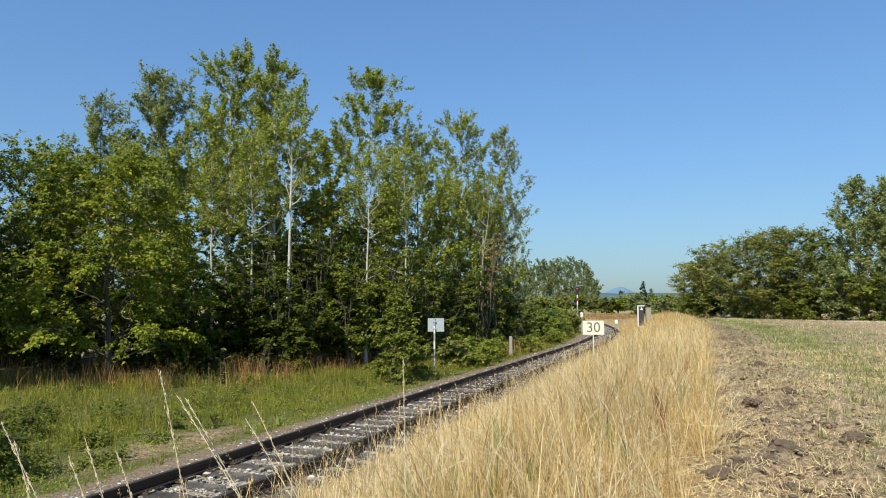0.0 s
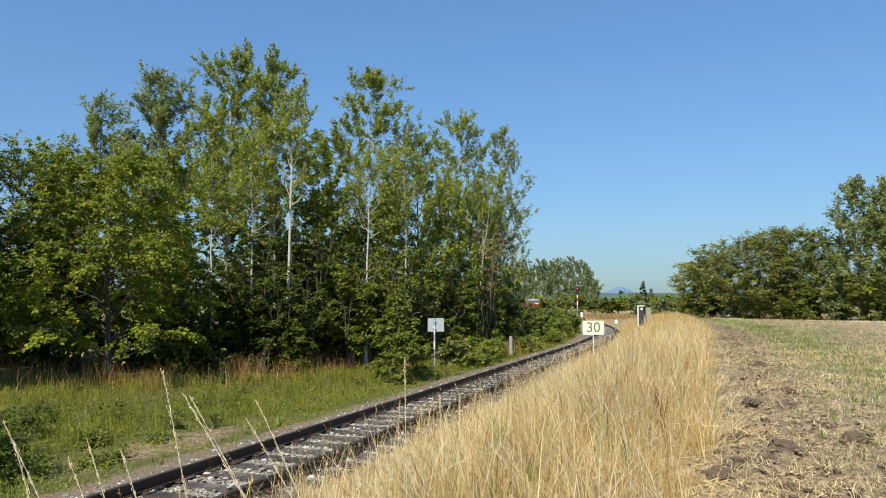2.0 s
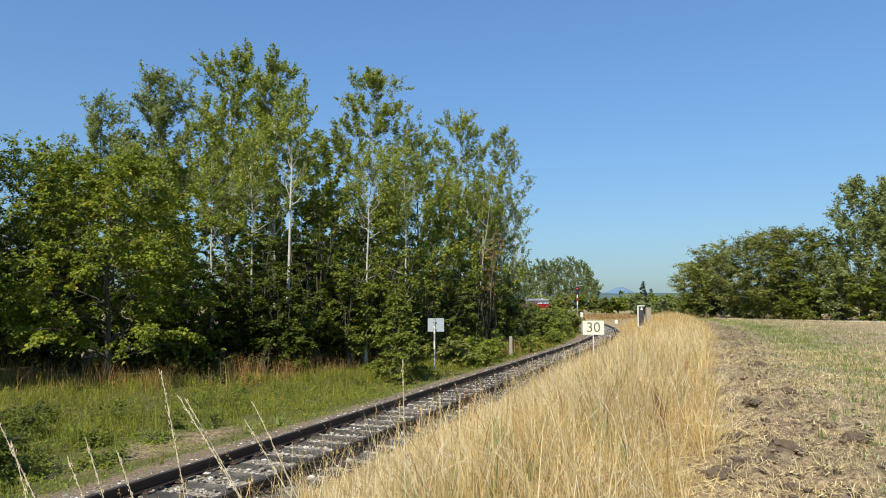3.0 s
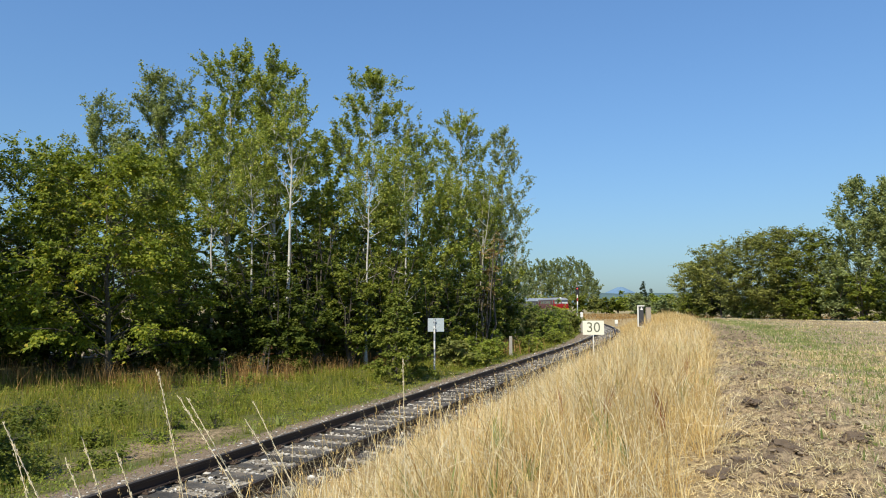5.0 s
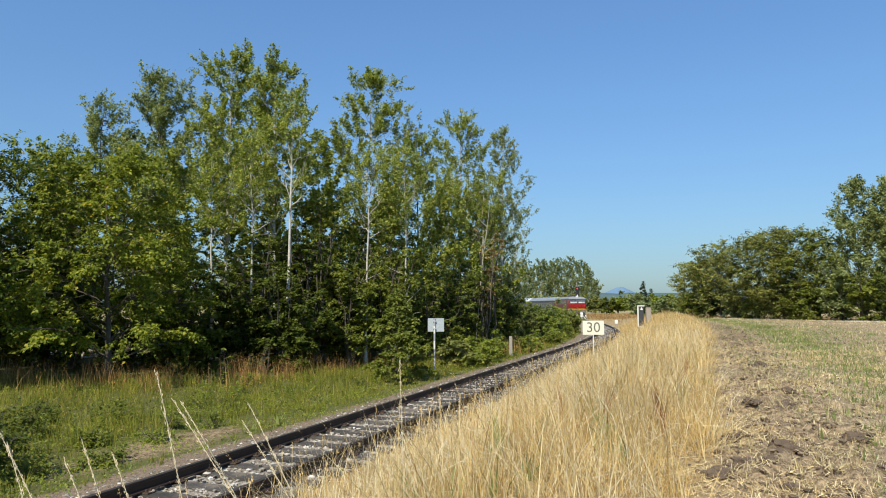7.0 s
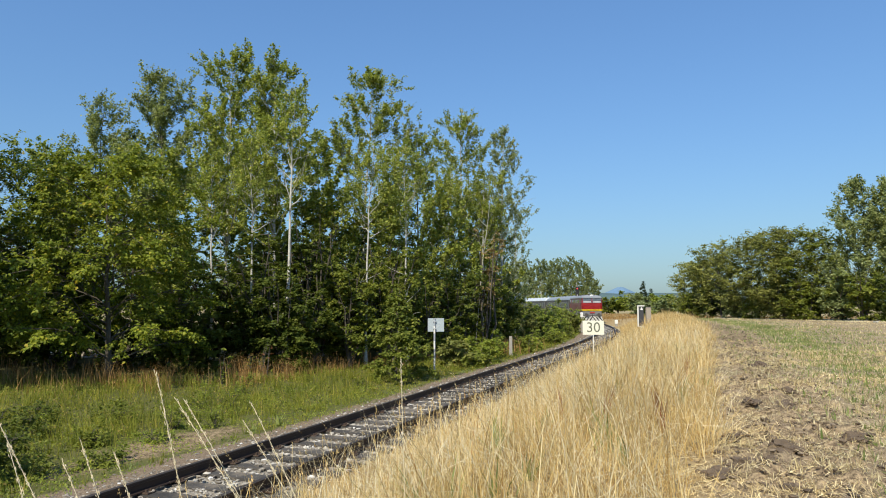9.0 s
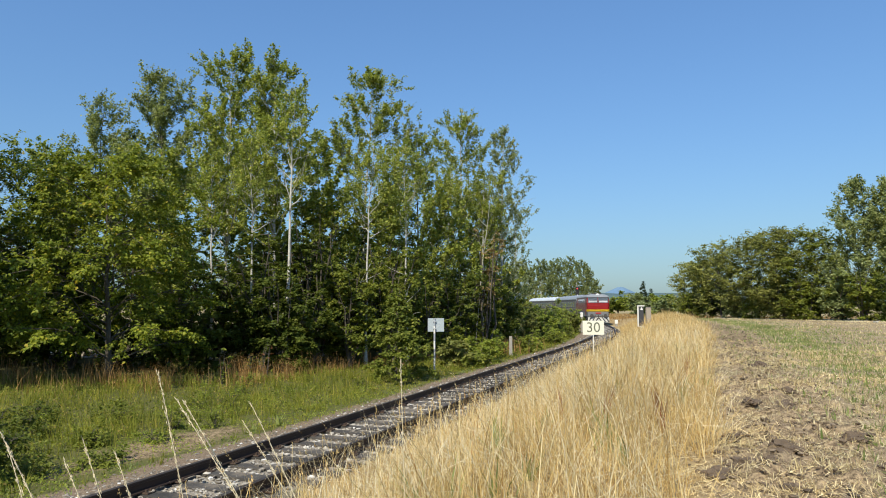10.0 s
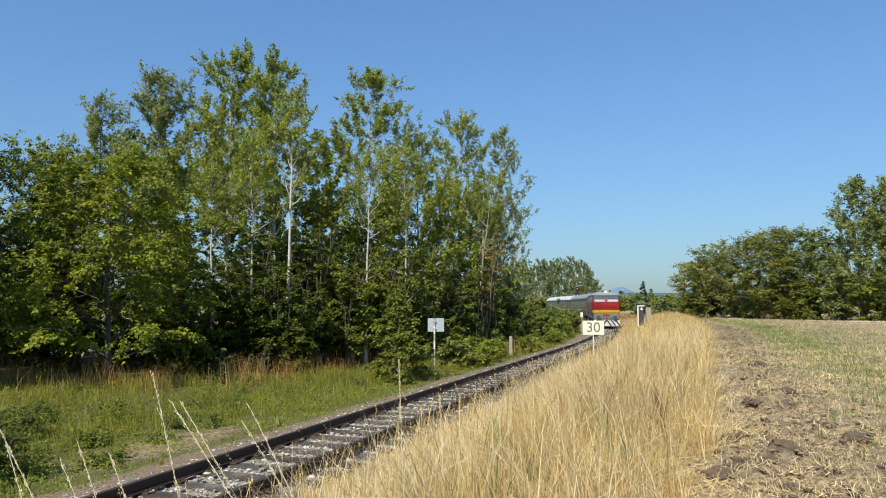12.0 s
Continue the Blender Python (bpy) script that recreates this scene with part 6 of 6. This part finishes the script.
def locomotive():
    L = 7.75
    root = tagged(new("diesel_locomotive"), "red diesel locomotive with yellow front band and grey roof", "locomotive", "train")
    slices("underframe", [(0.92, 1.36, L - 0.05), (1.6, 1.40, L)], M_FRAME, root, "grey locomotive underframe", 0.18)
    slices("body", [(1.6, 1.44, L), (2.0, 1.46, L + 0.02), (2.74, 1.46, L - 0.02), (3.48, 1.42, L - 0.28)], M_LOCO_SHADED_RED, root, "dark red body sides with shade in their colour", 0.22)
    for sg in (1, -1):
        # bright red cab front, wrapped on the rounded end
        bm = bmesh.new()
        rows = [(1.87, L + 0.035), (2.3, L + 0.035), (2.74, L - 0.005), (3.5, L - 0.265)]
        cols = [(-1.478, -0.75), (-1.474, -0.24), (-1.40, -0.07), (-1.26, 0.0), (1.26, 0.0), (1.40, -0.07), (1.474, -0.24), (1.478, -0.75)]
        grid = [[bm.verts.new((x * (1 if z < 3 else 0.972), sg * (yy + dy), z)) for x, dy in cols] for z, yy in rows]
        for a, b2 in zip(grid, grid[1:]):
            for j in range(len(cols) - 1):
                f = (a[j], a[j + 1], b2[j + 1], b2[j])
                bm.faces.new(f if sg < 0 else f[::-1])
        bmesh.ops.solidify(bm, geom=bm.faces[:], thickness=0.012)
        front = part("cab_front", bm, M_LOCO_RED, root, "bright red cab front")
        bm = bmesh.new()
        grid = [[bm.verts.new((x * 1.006, sg * (L + 0.05 + dy), z)) for x, dy in cols] for z in (1.6, 1.87)]
        for j in range(len(cols) - 1):
            f = (grid[0][j], grid[0][j + 1], grid[1][j + 1], grid[1][j])
            bm.faces.new(f if sg < 0 else f[::-1])
        bmesh.ops.solidify(bm, geom=bm.faces[:], thickness=0.012)
        part("front_band", bm, M_YELLOW, root, "yellow band across the front")
        # windscreens lie in the raked upper face
        for x0, x1 in ((-1.33, -0.05), (0.05, 1.33)):
            bm = bmesh.new()
            z0, z1 = 2.74, 3.46
            y0, y1 = [sg * (np.interp(z, [2.74, 3.5], [L - 0.005, L - 0.265]) + 0.012) for z in (z0, z1)]
            v = [bm.verts.new(p) for p in ((x0, y0, z0), (x1, y0, z0), (x1 * 0.975, y1, z1), (x0 * 0.975, y1, z1))]
            bm.faces.new(v if sg < 0 else v[::-1])
            bmesh.ops.solidify(bm, geom=bm.faces[:], thickness=0.01)
            pane = part("windscreen", bm, M_WINDOW, front, "windscreen with reflected sky in its pale colour")
            # Pale strip laid over the lower part of each windscreen.
            bm = bmesh.new()
            zb0, zb1 = 2.80, 3.02
            y0, y1 = [sg * (np.interp(z, [2.74, 3.5], [L - 0.005, L - 0.265]) + 0.02) for z in (zb0, zb1)]
            v = [bm.verts.new(p) for p in ((x0 + 0.08, y0, zb0), (x1 - 0.08, y0, zb0), (x1 - 0.1, y1, zb1), (x0 + 0.1, y1, zb1))]
            bm.faces.new(v if sg < 0 else v[::-1])
            bmesh.ops.solidify(bm, geom=bm.faces[:], thickness=0.006)
            part("screen_pale_strip", bm, M_PALE_CAB, front, "pale strip over the lower windscreen")
        for sx in (-0.95, 0.95):
            bm = bmesh.new()
            cyl(bm, (sx, sg * (L - 0.02), 1.38), (sx, sg * (L + 0.09), 1.38), 0.1, seg=16)
            part("headlight", bm, M_FRAME, root, "small round headlight")
        bm = bmesh.new()
        box(bm, -0.35, 0.35, min(sg * L, sg * (L + 0.05)), max(sg * L, sg * (L + 0.05)), 1.28, 1.46, 0.01)
        part("plate", bm, M_RED, root, "reddish plate under the band")
        bm = bmesh.new()
        cyl(bm, (0, sg * (L - 0.95), 3.78), (0, sg * (L - 0.55), 3.80), 0.19, seg=16)
        part("roof_lamp", bm, M_PALE_CAB, root, "round roof headlight")
        for sx in (-0.45, 0.35):
            bm = bmesh.new()
            cyl(bm, (sx, sg * (L - 1.3), 3.95), (sx, sg * (L - 0.75), 3.98), 0.05, 0.1, seg=10)
            part("horn", bm, M_BOGIE, root)
        # snow plough: white blade with narrow diagonal stripes
        bm = bmesh.new()
        yb, yt = sg * (L + 0.42), sg * (L + 0.18)
        v = [bm.verts.new(p) for p in ((-1.4, yb, 0.16), (1.4, yb, 0.16), (1.36, yt, 0.84), (-1.36, yt, 0.84))]
        bm.faces.new(v if sg < 0 else v[::-1])
        bmesh.ops.solidify(bm, geom=bm.faces[:], thickness=0.02)
        blade = part("plough_blade", bm, M_WHITE, root, "white snow plough blade")
        for k in range(6):
            x0 = -1.15 + k * 0.46 - 0.08
            lean = 0.2 if k < 3 else -0.2
            bm = bmesh.new()
            v = [bm.verts.new(p) for p in ((x0 - lean, yb + sg * 0.006, 0.2), (x0 + 0.16 - lean, yb + sg * 0.006, 0.2), (x0 + 0.16 + lean, yt + sg * 0.03, 0.8), (x0 + lean, yt + sg * 0.03, 0.8))]
            bm.faces.new(v if sg < 0 else v[::-1])
            bmesh.ops.solidify(bm, geom=bm.faces[:], thickness=0.008)
            part("plough_stripe", bm, M_BOGIE, blade, "dark diagonal stripe")
        # air hoses beside the coupling
        for hx in (-0.55, -0.35, 0.35, 0.55):
            bm = bmesh.new()
            cyl(bm, (hx, sg * (L + 0.05), 1.12), (hx * 0.9, sg * (L + 0.22), 0.72), 0.04, seg=8)
            part("air_hose", bm, M_BOGIE, root)
        bm = bmesh.new()
        box(bm, -1.35, 1.35, min(sg * (L - 0.2), sg * (L + 0.17)), max(sg * (L - 0.2), sg * (L + 0.17)), 0.2, 0.95, 0.03)
        part("plough_frame", bm, M_BOGIE, root)
        buffers(root, sg * L, sg)
        # side cab windows and doors
        for sx in (-1, 1):
            for y0, y1, z0, z1, mt, nm in ((L - 1.35, L - 0.65, 2.72, 3.35, M_WINDOW, "cab_window"), (L - 2.25, L - 1.6, 1.15, 3.35, M_LOCO_SHADED_RED, "cab_door")):
                bm = bmesh.new()
                box(bm, *sorted((sx * 1.44, sx * 1.487)), *sorted((sg * y0, sg * y1)), z0, z1, 0.008)
                part(nm, bm, mt, root)
    roof = slices("roof", [(3.46, 1.50, L - 0.14), (3.54, 1.50, L - 0.14), (3.72, 1.34, L - 0.42), (3.86, 1.0, L - 0.75), (3.93, 0.55, L - 1.0)], M_ROOF_GREY, root, "grey rounded roof with overhanging visor", 0.35)
    for y in (-4.5, -1.6, 1.6, 4.5):
        bm = bmesh.new()
        cyl(bm, (0, y, 3.85), (0, y, 4.02), 0.55, seg=20)
        part("roof_fan", bm, M_BOGIE, roof)
    for sx in (-1, 1):
        for y in (-4.4, -2.8, -1.2, 0.4, 2.0, 3.6):
            bm = bmesh.new()
            box(bm, *sorted((sx * 1.43, sx * 1.478)), y, y + 1.1, 2.75, 3.25, 0.01)
            part("side_window", bm, M_WINDOW, root)
            for k in range(5):
                bm = bmesh.new()
                box(bm, *sorted((sx * 1.44, sx * 1.49)), y, y + 1.1, 1.85 + k * 0.13, 1.92 + k * 0.13)
                part("louvre", bm, M_LOCO_SHADED_RED, root)
        bm = bmesh.new()
        box(bm, *sorted((sx * 0.5, sx * 1.3)), -1.9, 1.9, 0.42, 0.95, 0.06)
        part("fuel_tank", bm, M_BOGIE, root)
    return root, 3.9, [bogie(root, 3.9, 2.4, 0.5, True), bogie(root, -3.9, 2.4, 0.5, True)]


def coach(roof_mat, label, roof_label):
    L = 11.95
    root = tagged(new("passenger_coach"), label, "railway coach", "train")
    slices("body", [(0.98, 1.36, L), (1.3, 1.41, L), (2.4, 1.42, L), (3.35, 1.40, L)], M_COACH, root, "", 0.12)
    slices("waist_band", [(1.78, 1.427, L + 0.006), (1.98, 1.427, L + 0.006)], M_COACH_CREAM, root, "light band under the windows", 0.12)
    slices("roof", [(3.33, 1.43, L + 0.01), (3.45, 1.42, L - 0.01), (3.72, 1.22, L - 0.25), (3.92, 0.85, L - 0.45), (4.02, 0.4, L - 0.6)], roof_mat, root, roof_label, 0.2)
    for sx in (-1, 1):
        for k in range(12):
            y = -9.35 + k * 1.7
            bm = bmesh.new()
            box(bm, *sorted((sx * 1.40, sx * 1.432)), y - 0.62, y + 0.62, 2.1, 3.0, 0.02)
            fr = part("window_frame", bm, M_COACH_CREAM, root)
            bm = bmesh.new()
            box(bm, *sorted((sx * 1.41, sx * 1.438)), y - 0.55, y + 0.55, 2.17, 2.93, 0.01)
            part("pane", bm, M_WINDOW, fr)
        for y in (-11.0, 11.0):
            bm = bmesh.new()
            box(bm, *sorted((sx * 1.39, sx * 1.434)), y - 0.4, y + 0.4, 1.05, 3.05, 0.02)
            part("door", bm, M_COACH_CREAM, root)
        bm = bmesh.new()
        box(bm, *sorted((sx * 0.5, sx * 1.25)), -3.2, 2.6, 0.45, 0.98, 0.05)
        part("underfloor_box", bm, M_BOGIE, root)
    for k in range(7):
        bm = bmesh.new()
        cyl(bm, (0, -9 + k * 3, 3.98), (0, -9 + k * 3, 4.12), 0.16, seg=12)
        part("roof_vent", bm, roof_mat, root)
    for sg in (-1, 1):
        buffers(root, sg * (L - 0.12), sg)
        bm = bmesh.new()
        box(bm, -0.45, 0.45, *sorted((sg * L, sg * (L + 0.16))), 1.1, 3.2, 0.05)
        part("gangway", bm, M_BOGIE, root)
    return root, 8.6, [bogie(root, 8.6, 2.5, 0.46, False), bogie(root, -8.6, 2.5, 0.46, False)]


TRAIN = [(locomotive(), 7.75), (coach(M_ROOF_DARK, "grey passenger coach with dark grey roof", "dark grey arched roof"), 28.25),
         (coach(M_ROOF_LIGHT, "grey passenger coach with silvery white roof", "silvery white arched roof"), 52.75)]
S_FRONT, SPEED = 77.89, 8.155         # place of the cab front at the end, metres a second


# ================= what moves =================
def motions():
    for (root, pivot, bogies), back in TRAIN:
        rows, turns = [], []
        for t in np.arange(0, 12.01, 0.25):
            s = S_FRONT + SPEED * (12 - t) + back
            f, r = on_track(s - pivot), on_track(s + pivot)
            rz = math.atan2(-(f[0] - r[0]), f[1] - r[1])
            rows.append((t, pose((f[0] + r[0]) / 2, (f[1] + r[1]) / 2, 0, 0, 0, math.degrees(rz))))
            turns.append((t, [math.pi - f[2] - rz, math.pi - r[2] - rz]))
        walk(root, rows)
        for k, (ob, y, sets) in enumerate(bogies):
            walk(ob, [(t, pose(0, y, 0, 0, 0, (math.degrees(a[k]) + 180) % 360 - 180)) for t, a in turns])
            for w, ay, r in sets:
                walk(w, [(i / 15, pose(0, ay, r, -math.degrees(SPEED * i / 15 / r) % 360, 0, 0)) for i in range(181)])
    # the breeze in the tall stalks
    for root, place, seed in STALKS:
        rows = []
        for i in range(25):
            t = i * 0.5
            a = SWAY[i] * (0.8 + 0.4 * ((seed * 37) % 10) / 10)
            rows.append((t, pose(*place, 0.5 * math.sin(t * 1.7 + seed), a, 0)))
        walk(root, rows)


motions()
